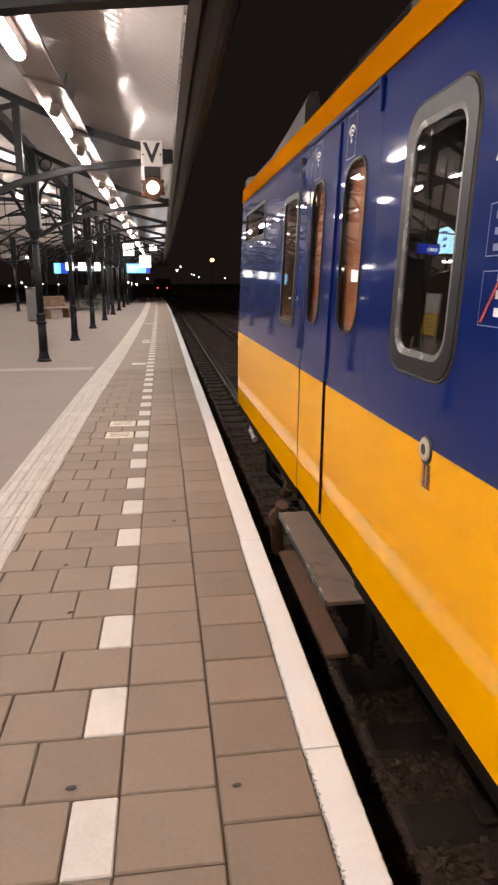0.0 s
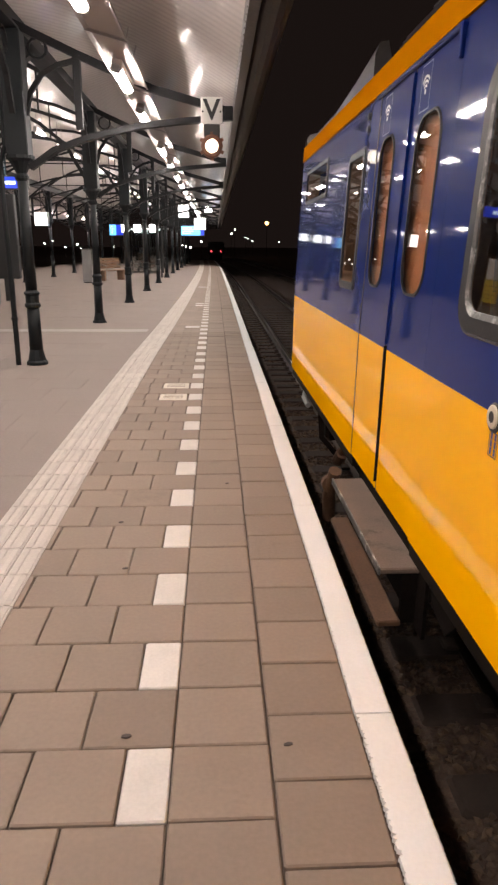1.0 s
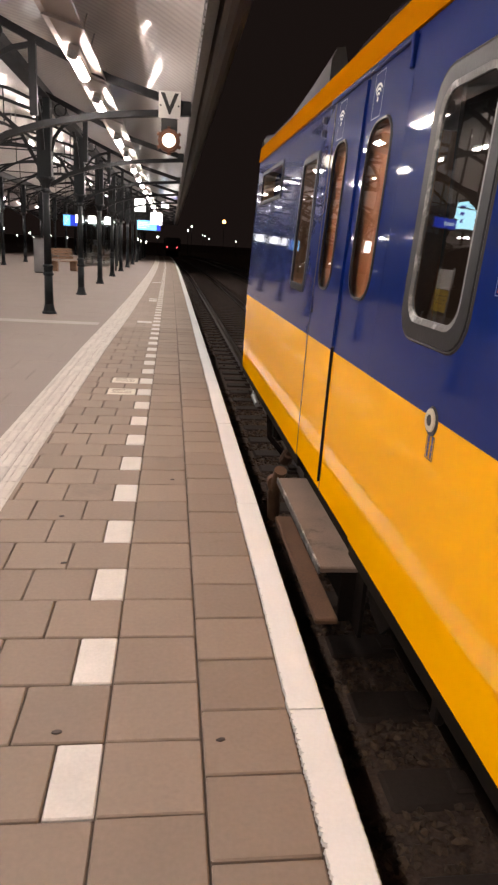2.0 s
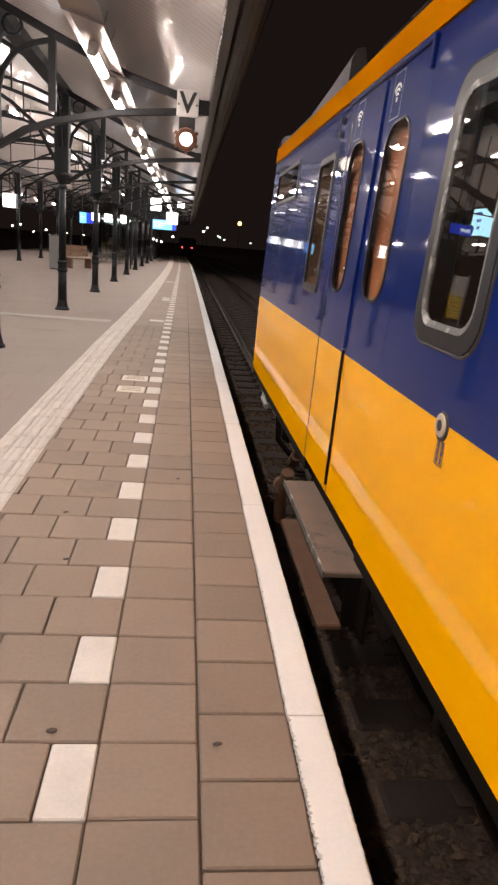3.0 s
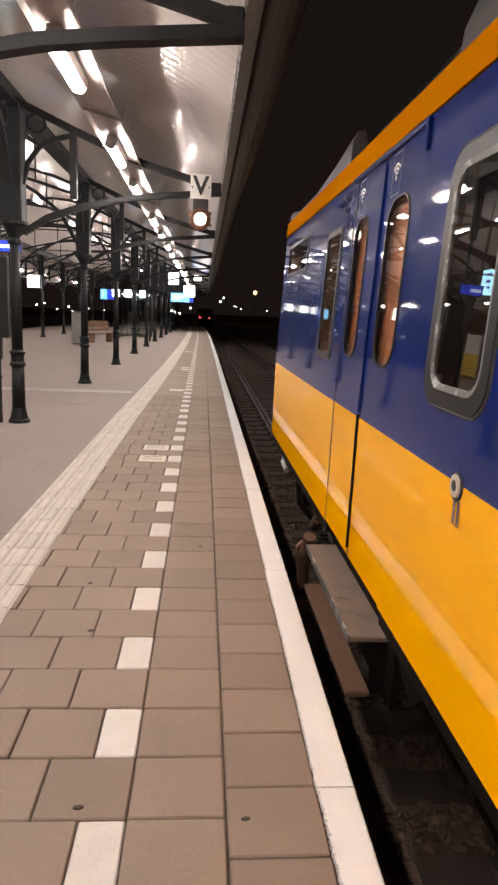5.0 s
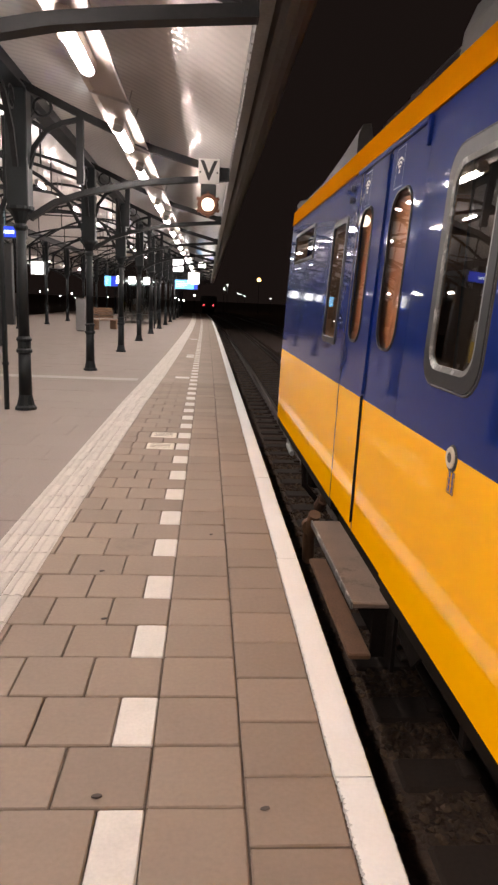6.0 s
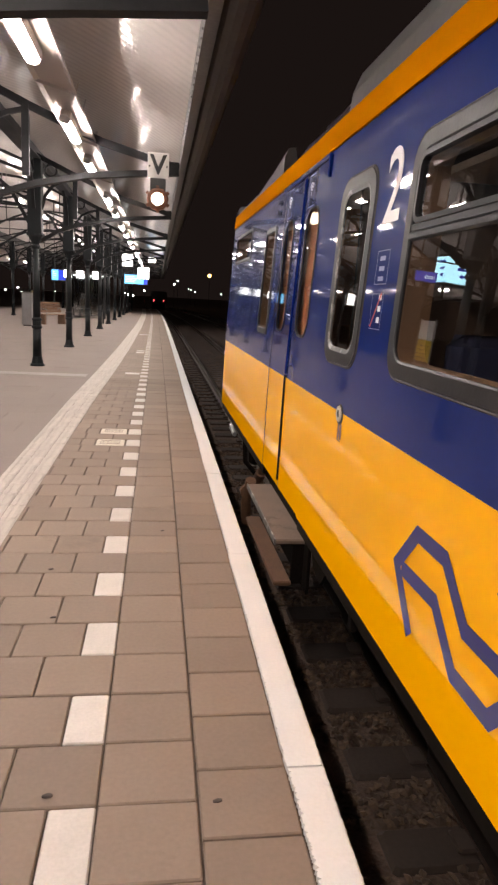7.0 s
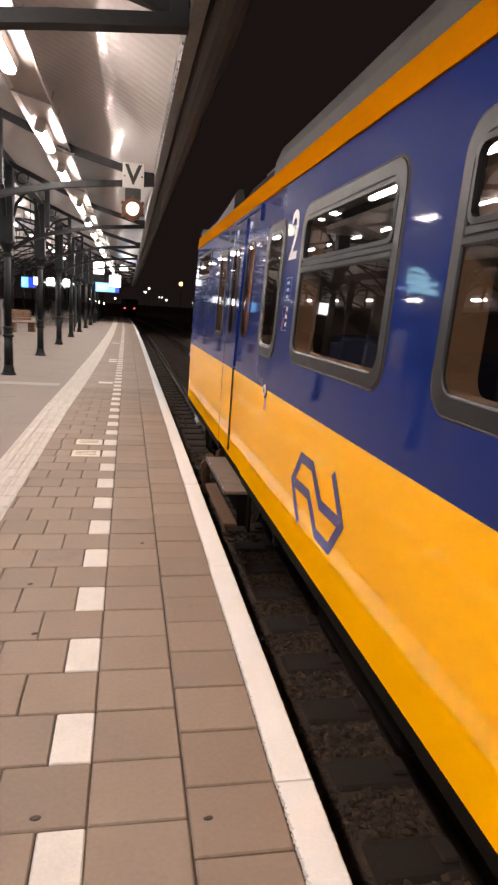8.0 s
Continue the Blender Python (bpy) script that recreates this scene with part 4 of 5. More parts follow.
def side_skin(z0, z1, mirror=False):
    yb = sorted({CF, CB, *[h[0] for h in holes_in], *[h[1] for h in holes_in]})
    extra = []
    for a, b in zip(yb, yb[1:]):
        extra += list(np.linspace(a, b, max(2, int((b - a) / 0.8) + 1))[:-1])
    yb = extra + [CF]
    zb = sorted({z0, z1, *[q for h in holes_in for q in h[2:] if z0 < q < z1], *np.linspace(z0, z1, 6)})
    ge = Geo()
    idx = {}

    def vid(i, j):
        if (i, j) not in idx:
            idx[(i, j)] = len(ge.v)
            x = side_x(zb[j])
            ge.v.append((x if not mirror else 2 * COACH_X - x, yb[i], zb[j]))
        return idx[(i, j)]
    for i in range(len(yb) - 1):
        for j in range(len(zb) - 1):
            cy, cz = (yb[i] + yb[i + 1]) / 2, (zb[j] + zb[j + 1]) / 2
            if not any(h[0] < cy < h[1] and h[2] < cz < h[3] for h in holes_in):
                ge.f.append((vid(i, j), vid(i, j + 1), vid(i + 1, j + 1), vid(i + 1, j)))
    return ge


part("lower_side", side_skin(SKIRT, WAIST), M["yellow"], coach, "glossy yellow lower side panel")
part("upper_side", side_skin(WAIST, EAVE), M["blue"], coach, "glossy dark blue upper side panel")
part("far_side", Geo().box(2 * COACH_X - 1.2, 2 * COACH_X - 1.15, CB, CF, SKIRT, EAVE2), M["blue"], coach)
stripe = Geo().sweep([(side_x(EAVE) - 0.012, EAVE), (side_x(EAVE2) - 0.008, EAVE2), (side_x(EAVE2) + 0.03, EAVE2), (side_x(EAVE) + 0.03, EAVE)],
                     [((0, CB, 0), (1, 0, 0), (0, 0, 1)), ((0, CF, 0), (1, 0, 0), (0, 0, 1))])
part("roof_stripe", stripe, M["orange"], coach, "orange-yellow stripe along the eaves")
# front end, rounded in plan
fe = Geo()
for j, z in enumerate((SKIRT, 0.5, WAIST, 1.6, 2.1, EAVE, EAVE2, 2.68)):
    xs = side_x(min(z, EAVE2))
    w = 2 * (COACH_X - xs)
    lean = -0.10 * max(0, z - 1.2) ** 1.3
    for k in range(13):
        u = k / 12
        bulge = 0.28 * math.sin(math.pi * u) ** 0.5
        fe.v.append((xs + w * u, CF + bulge + lean * min(1.0, bulge * 4), z))
for j in range(7):
    for k in range(12):
        a = j * 13 + k
        fe.f.append((a, a + 1, a + 14, a + 13))
me = fe.done("front_end", [M["yellow"], M["blue"], M["roof_dark"]])
for p in me.polygons:
    zc = p.center.z
    p.material_index = 0 if zc < WAIST else (1 if zc < EAVE else 2)
put("front_end", me, coach, "rounded coach end")
part("rear_end", Geo().box(1.16, 2 * COACH_X - 1.16, CB - 0.02, CB, SKIRT, EAVE2), M["roof_dark"], coach)
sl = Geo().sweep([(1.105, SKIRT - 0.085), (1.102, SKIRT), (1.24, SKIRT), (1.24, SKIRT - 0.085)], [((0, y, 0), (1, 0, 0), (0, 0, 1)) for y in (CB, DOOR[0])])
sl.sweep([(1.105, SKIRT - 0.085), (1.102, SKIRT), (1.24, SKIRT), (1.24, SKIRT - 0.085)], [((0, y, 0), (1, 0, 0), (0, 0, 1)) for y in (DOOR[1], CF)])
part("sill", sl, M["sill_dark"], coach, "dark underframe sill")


# roof
def roof_shell(prof, y0, y1, f0=1.0, f1=1.0):
    """prof: (x, z) on one half; closes over the middle. f0, f1: height factors at the two ends."""
    full = prof + [(2 * COACH_X - x, z) for x, z in reversed(prof[:-1])] if prof[-1][0] >= COACH_X - 1e-6 else prof + [(2 * COACH_X - x, z) for x, z in reversed(prof)]
    ge = Geo()
    for y, k in ((y0, f0), (y1, f1)):
        ge.v += [(x, y, EAVE2 + (z - EAVE2) * k) for x, z in full]
    n = len(full)
    ge.f += [(k, k + 1, n + k + 1, n + k) for k in range(n - 1)]
    ge.f += [tuple(range(n)), tuple(n + k for k in reversed(range(n)))]
    return ge


base_prof = [(1.20, EAVE2), (1.27, 2.64), (1.45, 2.70), (1.9, 2.76), (COACH_X, 2.78)]
part("roof", roof_shell(base_prof, CB, CF - 0.02), M["roof_dark"], coach, "dark grey curved roof")
cover = [(1.20, EAVE2 + 0.002), (1.215, 2.74), (1.26, 2.85), (1.37, 2.955), (1.7, 3.1), (2.1, 3.16), (COACH_X, 3.18)]
part("roof_cover", roof_shell(cover, CB, 3.12), M["roof_grey"], coach, "raised grey roof cover")
fair = [(1.20, EAVE2), (1.205, 2.78), (1.235, 2.85), (1.29, 2.86), (1.33, 2.70), (COACH_X, 2.74)]
part("roof_fairing", roof_shell(fair, 5.08, 6.45, 0.98, 0.33), M["roof_grey"], coach, "grey roof fairing")
part("roof_fairing", roof_shell(fair, 6.45, 7.6, 0.33, 0.3), M["roof_dark"], coach, "dark roof fairing")
part("roof_fairing", roof_shell(fair, 7.6, CF + 0.04, 0.3, 0.6), M["roof_grey"], coach, "grey roof fairing at the end")
gr = Geo()
for k in range(7):
    z = 2.635 + 0.03 * k
    x = 1.235 + 0.02 * k
    gr.box(x, x + 0.012, 3.2, 4.9, z, z + 0.012)
part("roof_grille", gr, M["sill_dark"], coach, "ribbed dark roof grille")
part("roof_pipe", Geo().rod([(1.5, 3.3, 2.96), (1.5, 4.8, 2.96)], 0.02, 8), M["dark_metal"], coach)


# windows
def window(y0, y1, z0, z1, w=0.065, r=0.12, transom=None, name="window", lip=False):
    k = 0.74 if lip else 0.88
    fr = put(name, loops([(round_rect(y0, y1, z0, z1, r), 0.002), (round_rect(y0 + 0.006, y1 - 0.006, z0 + 0.006, z1 - 0.006, r), -0.009),
                          (round_rect(y0 + w * k, y1 - w * k, z0 + w * k, z1 - w * k, r * 0.8), -0.010)]).done("window_frame", M["frame_alu"]), coach, "dark grey window frame with rounded corners")
    part("lip", loops([(round_rect(y0 + w * k, y1 - w * k, z0 + w * k, z1 - w * k, r * 0.8), -0.010),
                       (round_rect(y0 + w, y1 - w, z0 + w, z1 - w, r * 0.65), -0.005),
                       (round_rect(y0 + w, y1 - w, z0 + w, z1 - w, r * 0.65), 0.004)]), M["frame_lip"] if lip else M["frame_alu"], fr, "worn bright metal inner edge")
    seal = loops([(round_rect(y0 - 0.012, y1 + 0.012, z0 - 0.012, z1 + 0.012, r + 0.012), 0.003), (round_rect(y0 - 0.004, y1 + 0.004, z0 - 0.004, z1 + 0.004, r + 0.004), -0.006),
                  (round_rect(y0 + 0.002, y1 - 0.002, z0 + 0.002, z1 - 0.002, r), -0.004)])
    part("seal", seal, M["rubber"], fr)
    gl = part("pane", loops([(round_rect(y0 + w - 0.004, y1 - w + 0.004, z0 + w - 0.004, z1 - w + 0.004, r * 0.66), 0.002)], True), M["glass"], fr, "dark reflecting window glass")
    gl.visible_shadow = False
    g2 = Geo()
    if transom:
        tz0, tz1 = transom
        xs = side_x(tz0)
        g2.box(xs - 0.012, xs + 0.012, y0 + w * 0.8, y1 - w * 0.8, tz0, tz1, 0.008)
        g2.box(xs - 0.004, xs + 0.03, y0 + w * 0.8, y1 - w * 0.8, tz1, tz1 + 0.03, 0.004)
        part("transom", g2, M["frame_alu"], fr, "grey window transom")
        up = loops([(round_rect(y0 + w, y1 - w, tz1 + 0.03, z1 - w, 0.05), -0.01), (round_rect(y0 + w + 0.022, y1 - w - 0.022, tz1 + 0.05, z1 - w - 0.022, 0.04), -0.012),
                    (round_rect(y0 + w + 0.022, y1 - w - 0.022, tz1 + 0.05, z1 - w - 0.022, 0.04), 0.02)])
        part("hopper_frame", up, M["frame_alu"], fr)
    if lip:
        return fr
    # inner reveal
    rv = loops([(round_rect(y0 + w - 0.002, y1 - w + 0.002, z0 + w - 0.002, z1 - w + 0.002, r * 0.6), 0.006),
                (round_rect(y0 + w - 0.01, y1 - w + 0.01, z0 + w - 0.01, z1 - w + 0.01, r * 0.6), 0.13)])
    part("reveal", rv, M["inner_wall"], fr, "beige inner window reveal")
    return fr


for a, b in BIG:
    window(a, b, 1.285, 2.245, w=0.075, transom=(1.835, 1.87))
window(*VEST, w=0.088, r=0.13, lip=True)
window(*TOIL, w=0.045, r=0.06)
window(*CABW, w=0.03, r=0.03)


# sliding door: two leaves with tall narrow windows
def leaf(y0, y1, wy0, wy1):
    o = empty("door_leaf")
    o.parent = coach
    tagged(o, "coach door leaf, blue above and yellow below, with narrow window")
    r = (wy1 - wy0) * 0.36
    for nm, z0, z1, mt in (("lower_panel", SKIRT + 0.01, WAIST, "yellow"), ("upper_panel", WAIST, EAVE - 0.03, "blue")):
        yb = [y0, wy0 - 0.003, wy1 + 0.003, y1]
        zb = [z0, z1] if nm == "lower_panel" else [z0, 1.332, 2.198, z1]
        ge = Geo()
        for y in yb:
            for z in zb:
                ge.v.append((side_x(z) + 0.0015, y, z))
        nz = len(zb)
        for i in range(3):
            for j in range(nz - 1):
                if nm == "upper_panel" and i == 1 and j == 1:
                    continue
                ge.f.append((i * nz + j, i * nz + j + 1, (i + 1) * nz + j + 1, (i + 1) * nz + j))
        # turned-in edges
        for y in (y0, y1):
            i0 = len(ge.v)
            for z in (z0, z1):
                ge.v += [(side_x(z) + 0.0015, y, z), (side_x(z) + 0.05, y, z)]
            ge.f.append((i0, i0 + 1, i0 + 3, i0 + 2))
        if nm == "upper_panel":
            ring = loops([(round_rect(wy0 - 0.003, wy1 + 0.003, 1.332, 2.198, 0.001), 0.0015), (round_rect(wy0 + 0.002, wy1 - 0.002, 1.337, 2.193, r), 0.0015)])
            i0 = len(ge.v)
            ge.v += ring.v
            ge.f += [tuple(i0 + q for q in fc) for fc in ring.f]
        part(nm, ge, M[mt], o)
    fr = loops([(round_rect(wy0, wy1, 1.335, 2.195, r), 0.006), (round_rect(wy0 + 0.006, wy1 - 0.006, 1.341, 2.189, r), -0.006),
                (round_rect(wy0 + 0.015, wy1 - 0.015, 1.353, 2.178, r * 0.92), -0.006), (round_rect(wy0 + 0.015, wy1 - 0.015, 1.353, 2.178, r * 0.92), 0.006)])
    part("window_frame", fr, M["frame_alu"], o, "rounded aluminium door window frame")
    gl = part("pane", loops([(round_rect(wy0 + 0.013, wy1 - 0.013, 1.350, 2.18, r * 0.92), 0.004)], True), M["glass"], o, "dark door glass")
    gl.visible_shadow = False
    return o


SEAM = 3.965
leaf(DOOR[0] + 0.006, SEAM - 0.016, 3.44, 3.835)
leaf(SEAM + 0.012, DOOR[1] - 0.004, 4.235, 4.575)
for z0, z1, mt in ((SKIRT + 0.06, WAIST + 0.02, "sill_dark"), (WAIST + 0.03, EAVE - 0.05, "blue")):
    bar = Geo()
    for z in (z0, z1):
        x = side_x(z)
        wide = 0.004 if z0 < WAIST else 0.008
        bar.v += [(x - 0.012, SEAM - wide, z), (x - 0.012, SEAM + wide, z), (x + 0.01, SEAM + 0.012, z), (x + 0.01, SEAM - 0.012, z)]
    bar.f += [(k, (k + 1) % 4, 4 + (k + 1) % 4, 4 + k) for k in range(4)] + [(3, 2, 1, 0), (4, 5, 6, 7)]
    part("door_strip", bar, M[mt], coach, "raised strip along the door edge")
dh = Geo().box(side_x(2.45) - 0.02, side_x(2.45) + 0.03, DOOR[0] + 0.02, DOOR[1] + 0.06, EAVE - 0.032, EAVE - 0.004, 0.006)
dh.box(side_x(2.4) - 0.02, side_x(2.4) + 0.02, DOOR[0] + 0.015, DOOR[0] + 0.045, 2.32, EAVE - 0.01, 0.006)
part("door_gutter", dh, M["blue"], coach, "blue rain strip over the door")
for z in (2.3, 2.38):
    part("door_lamp", Geo().lathe([(0.02, -0.02), (0.025, 0.0)], 10, (side_x(z), 4.93, z), "x"), M["dark_metal"], coach)

# charging cap with its small plate, class number, notices, emblem
cp = Geo().lathe([(0.03, 0.0), (0.04, -0.002), (0.043, -0.007), (0.039, -0.012), (0.022, -0.013), (0.02, -0.006)], 20, (side_x(WAIST) - 0.002, 2.46, WAIST - 0.008), "x")
cap = part("lock_cap", cp, M["cap_cream"], coach, "round cream lock cap with dark keyhole", smooth=False)
part("keyhole", Geo().lathe([(0.02, -0.012), (0.02, -0.004)], 14, (side_x(WAIST) - 0.003, 2.46, WAIST - 0.008), "x"), M["rubber"], cap)
part("cap_rim", Geo().lathe([(0.054, 0.0), (0.05, -0.006), (0.04, -0.007)], 20, (side_x(WAIST) - 0.001, 2.462, WAIST - 0.012), "x"), M["rubber"], cap)


def on_side(y0, y1, z0, z1, off=0.002):
    ge = Geo()
    for y, z in ((y0, z0), (y1, z0), (y1, z1), (y0, z1)):
        ge.v.append((side_x(z) - off, y, z))
    ge.f.append((0, 3, 2, 1))
    return ge


def outline(y0, y1, z0, z1, t, off=0.002):
    ge = Geo()
    for a in ((y0, y1, z0, z0 + t), (y0, y1, z1 - t, z1), (y0, y0 + t, z0 + t, z1 - t), (y1 - t, y1, z0 + t, z1 - t)):
        o = on_side(*a, off)
        i = len(ge.v)
        ge.v += o.v
        ge.f += [tuple(i + k for k in q) for q in o.f]
    return ge


for z0, z1 in ((SKIRT, WAIST), (WAIST, EAVE - 0.03)):
    half = 0.008
    part("door_seam", on_side(SEAM - 0.002 - half, SEAM - 0.002 + half, z0, z1, -0.003), M["rubber"], coach, "dark rubber door seam")
    part("door_seam", on_side(DOOR[1] - 0.008, DOOR[1] + 0.006, z0, z1, 0.0015), M["rubber"], coach, "thin dark joint beside the door")
pl = part("notice", outline(2.41, 2.48, 0.875, 0.965, 0.004), M["rubber"], coach, "small orange notice with dark marks")
for y in (2.429, 2.461):
    for z in (0.882, 0.909, 0.936):
        part("mark", on_side(y - 0.008, y + 0.008, z, z + 0.025), M["logo_blue"], pl)
put("class_number", text_mesh("2", 0.45, 0.0008, M["decal_white"], 0.004), coach, "large white class number 2",
    at=pose(side_x(2.07) - 0.003, 2.09, 2.075, 0, 0, 0) @ SIDE @ pose(0, 0, 0, -2.7, 0, 0))
nt = part("door_notice", outline(2.03, 2.19, 1.67, 1.82, 0.003), M["decal_pale"], coach, "pale outlined notice panel")
for k in range(3):
    part("mark", on_side(2.08, 2.15, 1.685 + 0.045 * k, 1.705 + 0.045 * k), M["decal_pale"], nt)
nt = part("door_notice", outline(2.04, 2.19, 1.47, 1.63, 0.003), M["decal_pale"], coach, "pale notice with a red slash")
ge = Geo()
for y, z in ((2.18, 1.48), (2.165, 1.48), (2.06, 1.63), (2.075, 1.63)):
    ge.v.append((side_x(z) - 0.003, y, z))
ge.f.append((0, 1, 2, 3))
part("red_slash", ge, M["decal_red"], nt, "red diagonal bar")
for z in (1.5, 1.55, 1.6):
    part("mark", on_side(2.06, 2.1, z, z + 0.025), M["decal_white"], nt)


def wifi(yc, zc):
    o = part("wireless_notice", outline(yc - 0.075, yc + 0.075, zc - 0.105, zc + 0.105, 0.004), M["decal_pale"], coach, "small white wireless sign")
    for r0, r1 in ((0.022, 0.032), (0.042, 0.053), (0.062, 0.074)):
        ge = Geo()
        n = 8
        for k in range(n + 1):
            a = radians(40 + 100 * k / n)
            for r in (r0, r1):
                y, z = yc + r * math.cos(a), zc - 0.02 + r * math.sin(a)
                ge.v.append((side_x(z) - 0.003, y, z))
        ge.f += [(2 * k, 2 * k + 1, 2 * k + 3, 2 * k + 2) for k in range(n)]
        part("arc", ge, M["decal_white"], o)
    part("dot", on_side(yc - 0.01, yc + 0.01, zc - 0.03, zc - 0.01, 0.003), M["decal_white"], o)


wifi(3.765, 2.31)
wifi(4.48, 2.31)


def ribbon_shape(pts, w):
    """A bent flat band through points (y, z)."""
    ge = Geo()
    n = len(pts)
    for k, p in enumerate(pts):
        p = Vector(p)
        a = (Vector(pts[k]) - Vector(pts[k - 1])).normalized() if k else None
        b = (Vector(pts[k + 1]) - Vector(pts[k])).normalized() if k < n - 1 else None
        d = a or b
        if a and b:
            t = (a + b).normalized()
            nn = Vector((-t.y, t.x))
            nn *= 1 / max(0.4, nn.dot(Vector((-a.y, a.x))))
        else:
            nn = Vector((-d.y, d.x))
        for s in (-w / 2, w / 2):
            q = p + nn * s
            ge.v.append((side_x(q.y) - 0.003, q.x, q.y))
    ge.f += [(2 * k, 2 * k + 1, 2 * k + 3, 2 * k + 2) for k in range(n - 1)]
    return ge


band = [(1.36, 0.37), (1.545, 0.585), (1.385, 0.765), (1.15, 0.765), (0.965, 0.60), (0.66, 0.605)]
band = [(y - 0.056, 0.604 + 0.98 * (z - 0.595)) for y, z in band]
part("emblem_band", ribbon_shape(band, 0.06), M["logo_blue"], coach, "dark blue bent emblem band")
part("emblem_band", ribbon_shape([(2.043 - y, 1.208 - z) for y, z in band], 0.06), M["logo_blue"], coach, "dark blue bent emblem band")

# door steps
st = Geo().box(0.975, 1.2, 3.31, 4.68, -0.035, 0.0, 0.008)
part("step_tread", st, M["step_metal"], coach, "worn grey-brown metal step")
part("step_nosing", Geo().box(0.967, 0.979, 3.31, 4.68, -0.04, 0.004, 0.003), M["frame_lip"], coach)
part("step_tread", Geo().box(0.975, 1.10, 3.3, 4.69, -0.335, -0.30, 0.008), M["step_rust"], coach, "rusty brown lower step")
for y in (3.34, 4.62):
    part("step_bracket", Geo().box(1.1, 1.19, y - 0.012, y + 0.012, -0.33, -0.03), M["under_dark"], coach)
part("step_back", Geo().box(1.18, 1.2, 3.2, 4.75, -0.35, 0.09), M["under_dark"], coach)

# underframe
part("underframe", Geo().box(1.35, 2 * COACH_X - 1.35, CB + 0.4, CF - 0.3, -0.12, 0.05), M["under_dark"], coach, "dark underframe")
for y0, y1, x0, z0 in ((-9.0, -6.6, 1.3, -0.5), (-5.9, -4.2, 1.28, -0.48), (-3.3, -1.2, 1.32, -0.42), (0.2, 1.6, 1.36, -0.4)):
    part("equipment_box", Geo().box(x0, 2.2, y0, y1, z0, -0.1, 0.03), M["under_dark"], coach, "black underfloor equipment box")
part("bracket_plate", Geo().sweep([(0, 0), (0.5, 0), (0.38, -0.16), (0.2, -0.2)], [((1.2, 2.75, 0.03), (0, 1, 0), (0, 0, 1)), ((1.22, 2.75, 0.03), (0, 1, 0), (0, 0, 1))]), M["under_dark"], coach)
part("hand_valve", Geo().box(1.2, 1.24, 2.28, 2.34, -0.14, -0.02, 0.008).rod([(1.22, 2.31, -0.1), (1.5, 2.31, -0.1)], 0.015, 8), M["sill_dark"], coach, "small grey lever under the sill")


def bogie(yc):
    o = empty("bogie", pose(0, yc, 0))
    o.parent = coach
    tagged(o, "dark brown bogie with pipes and springs")
    for s in (1, -1):
        x = COACH_X - s * 1.02
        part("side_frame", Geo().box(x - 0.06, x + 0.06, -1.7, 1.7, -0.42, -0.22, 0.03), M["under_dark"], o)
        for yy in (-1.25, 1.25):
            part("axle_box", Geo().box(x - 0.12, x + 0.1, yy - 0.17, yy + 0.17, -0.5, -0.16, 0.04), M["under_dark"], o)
            part("wheel", Geo().lathe([(0.46, -0.07), (0.46, 0.07), (0.44, 0.075)], 28, (COACH_X - s * 0.75, yy, -0.30), "x"), M["rust"], o)
        part("damper", Geo().rod([(x - 0.12, 0.25, -0.40), (x - 0.12, -0.25, -0.05)], 0.045, 10).rod([(x - 0.12, 0.35, -0.48), (x - 0.12, 0.15, -0.34)], 0.06, 10), M["rust"], o)
    return o


bogie(6.2)
bogie(-13.0)
# pipes near the door step
pp = Geo().rod([(1.07, 5.28, -0.55), (1.04, 5.16, -0.3), (1.06, 5.04, -0.07)], 0.05, 12)
pp.lathe([(0.068, -0.03), (0.068, 0.03)], 14, (1.04, 5.12, -0.2), "y")
part("air_pipe", pp, M["step_rust"], coach, "rusty brake pipe beside the step")
part("guard_iron", Geo().rod([(1.22, 7.9, 0.05), (1.2, 7.85, -0.12), (1.2, 7.5, -0.14)], 0.03, 8), M["galva"], coach, "pale metal lifting bracket")
part("sand_pipe", Geo().rod([(1.3, 7.3, -0.05), (1.3, 7.1, -0.4), (1.5, 7.0, -0.62)], 0.03, 8), M["under_dark"], coach)

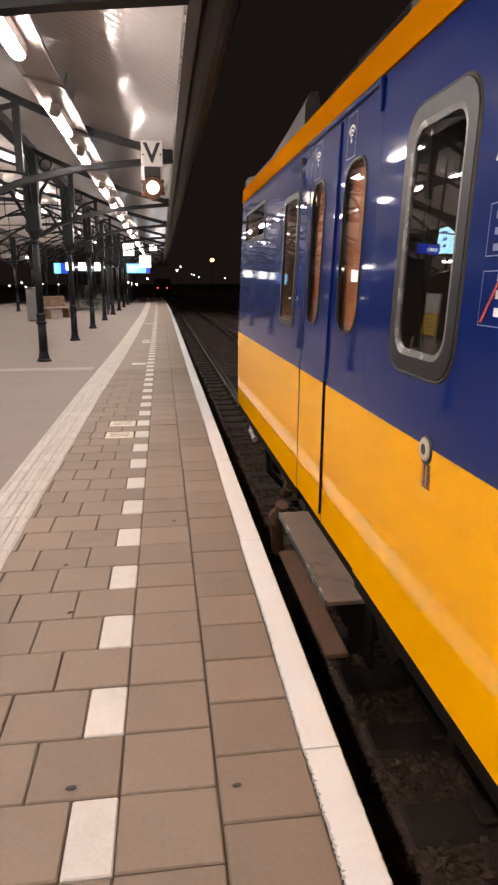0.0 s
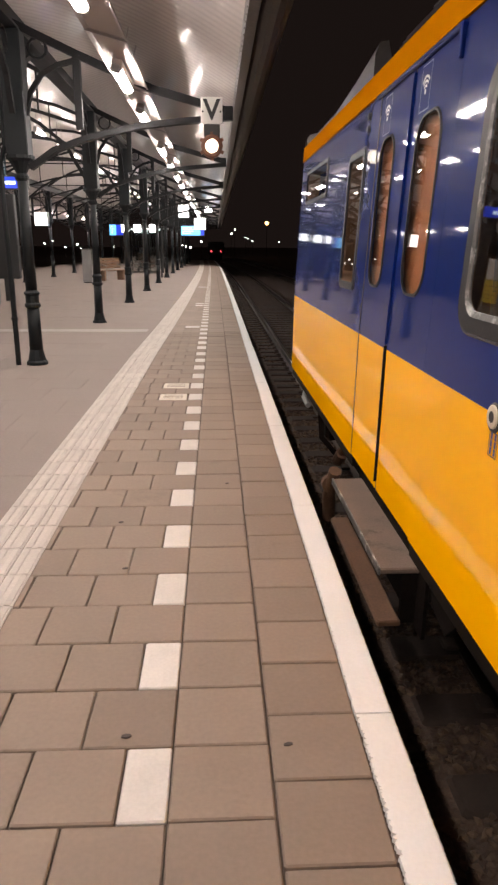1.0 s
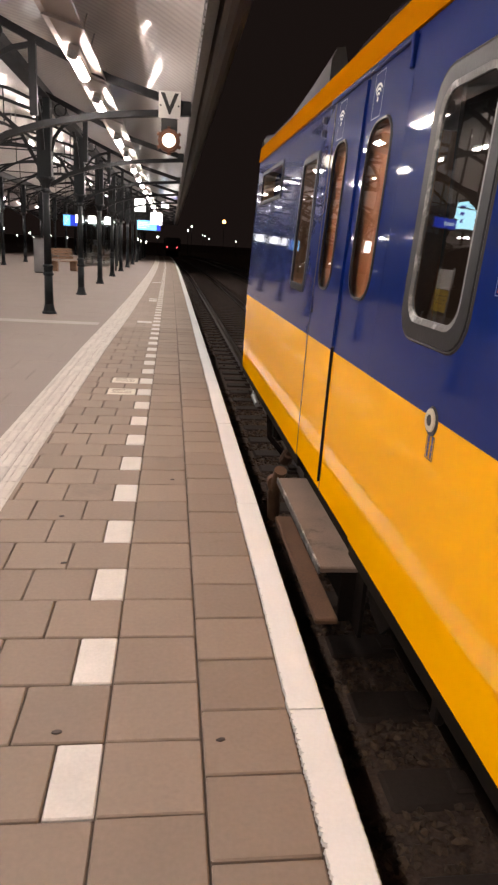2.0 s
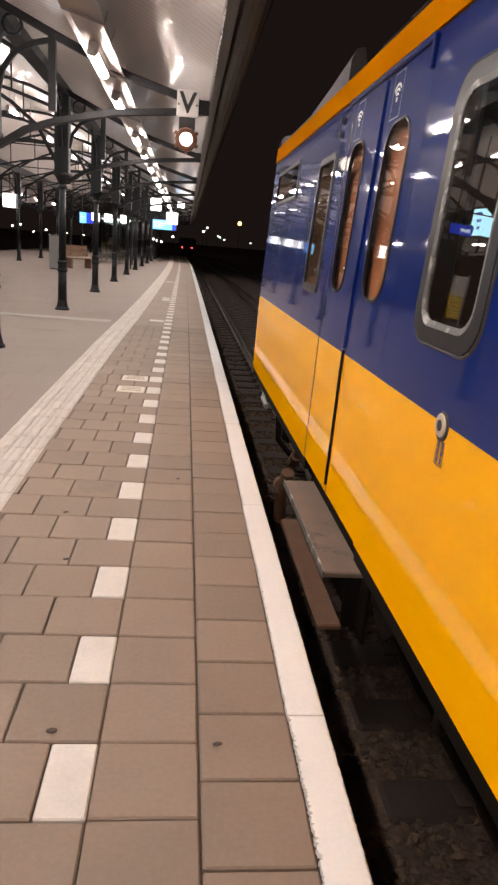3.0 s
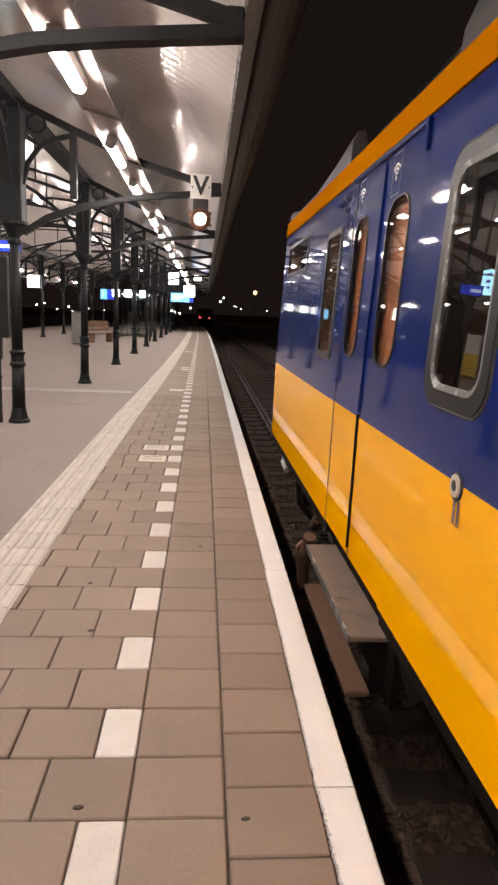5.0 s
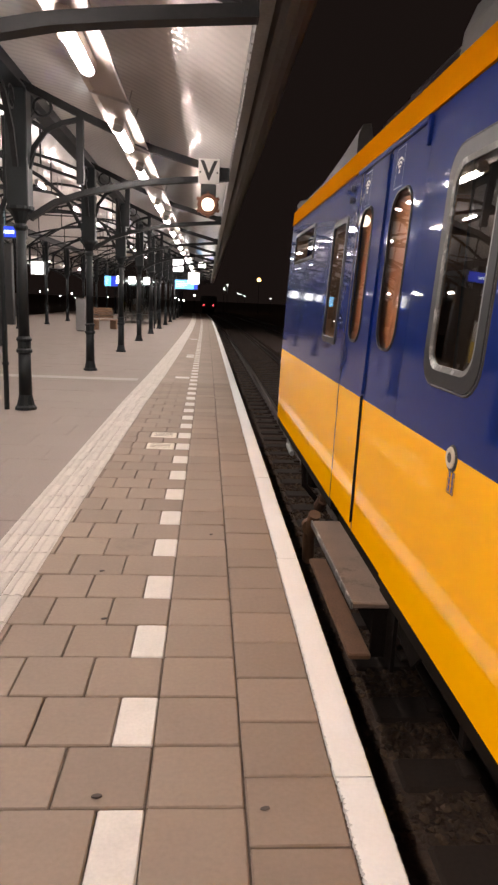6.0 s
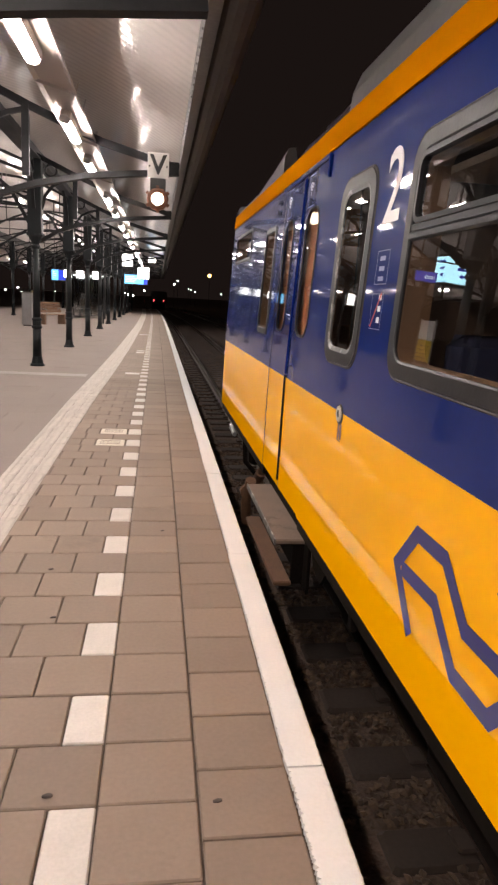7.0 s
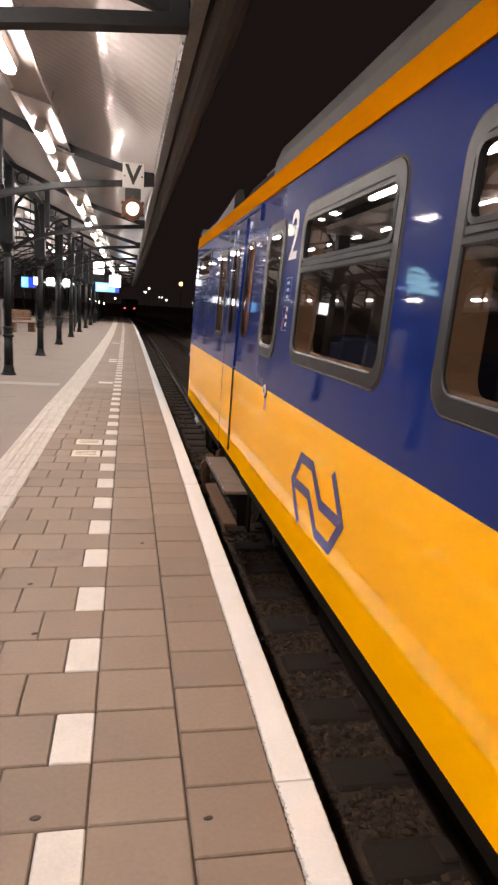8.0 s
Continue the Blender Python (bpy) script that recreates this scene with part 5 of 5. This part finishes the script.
# dim interior
part("inner_floor", Geo().box(1.3, 3.75, CB + 0.2, CF - 0.2, 0.35, 0.42), M["inner_floor"], coach)
part("inner_ceiling", Geo().box(1.26, 3.75, CB + 0.2, CF - 0.2, 2.36, 2.4), M["inner_ceiling"], coach, "pale interior ceiling")
part("inner_far_wall", Geo().box(3.7, 3.74, CB + 0.2, CF - 0.2, 0.42, 1.3), M["inner_wall"], coach)
for y, mt in ((2.0, "partition"), (3.05, "partition"), (4.82, "wood_panel"), (6.2, "partition")):
    part("partition", Geo().box(1.30, 3.7, y - 0.02, y + 0.02, 0.42, 2.36), M[mt], coach, "brown interior partition")
# added panel just behind the door panes; catches lamp light as the lit interior
vw = Geo()
for y in (3.32, 4.76):
    for z in (1.2, 2.3):
        vw.v += [(side_x(z) + 0.04, y, z), (side_x(z) + 0.055, y, z)]
vw.f += [(0, 2, 6, 4), (1, 5, 7, 3), (0, 4, 5, 1), (2, 3, 7, 6), (0, 1, 3, 2), (4, 6, 7, 5)]
part("vestibule_wall", vw, M["wood_panel"], coach, "added orange-brown panel behind the door glass, standing in for the lit interior")
lr = Geo().box(1.28, 1.75, CB + 0.3, 1.95, 2.1, 2.13).box(1.74, 1.76, CB + 0.3, 1.95, 2.1, 2.2)
part("luggage_rack", lr, M["inner_ceiling"], coach, "pale luggage rack")


def coach_seat(y, s):
    o = empty("coach_seat", pose(1.4, y, 0.42))
    o.parent = coach
    tagged(o, "dark blue double coach seat")
    part("cushion", Geo().box(0, 1.0, -0.25, 0.25, 0.35, 0.47, 0.05), M["seat_cloth"], o)
    part("backrest", Geo().box(0, 1.0, s * 0.25 - 0.06, s * 0.25 + 0.06, 0.45, 1.05, 0.05), M["seat_cloth"], o)
    return o


for a, b in BIG[:4]:
    coach_seat(a + 0.2, -1)
    coach_seat(b - 0.2, 1)


def motions():
    """The coach stands a little askew to the platform, then pulls away with an even acceleration."""
    start, rate, slant = 5.08, 0.305, 0.006
    turn = pose(1.1, 4, 0, 0, 0, math.degrees(slant)) @ pose(-1.1, -4, 0)
    times = [0.0, 4.6, 5.0] + [5.1 + 0.2 * k for k in range(15)] + [8.0]
    rows = []
    for t in times:
        gone = rate * max(0.0, t - start) ** 2
        rows.append((t, pose(-0.002 * gone, gone, 0) @ turn))
    walk(coach, rows)


motions()
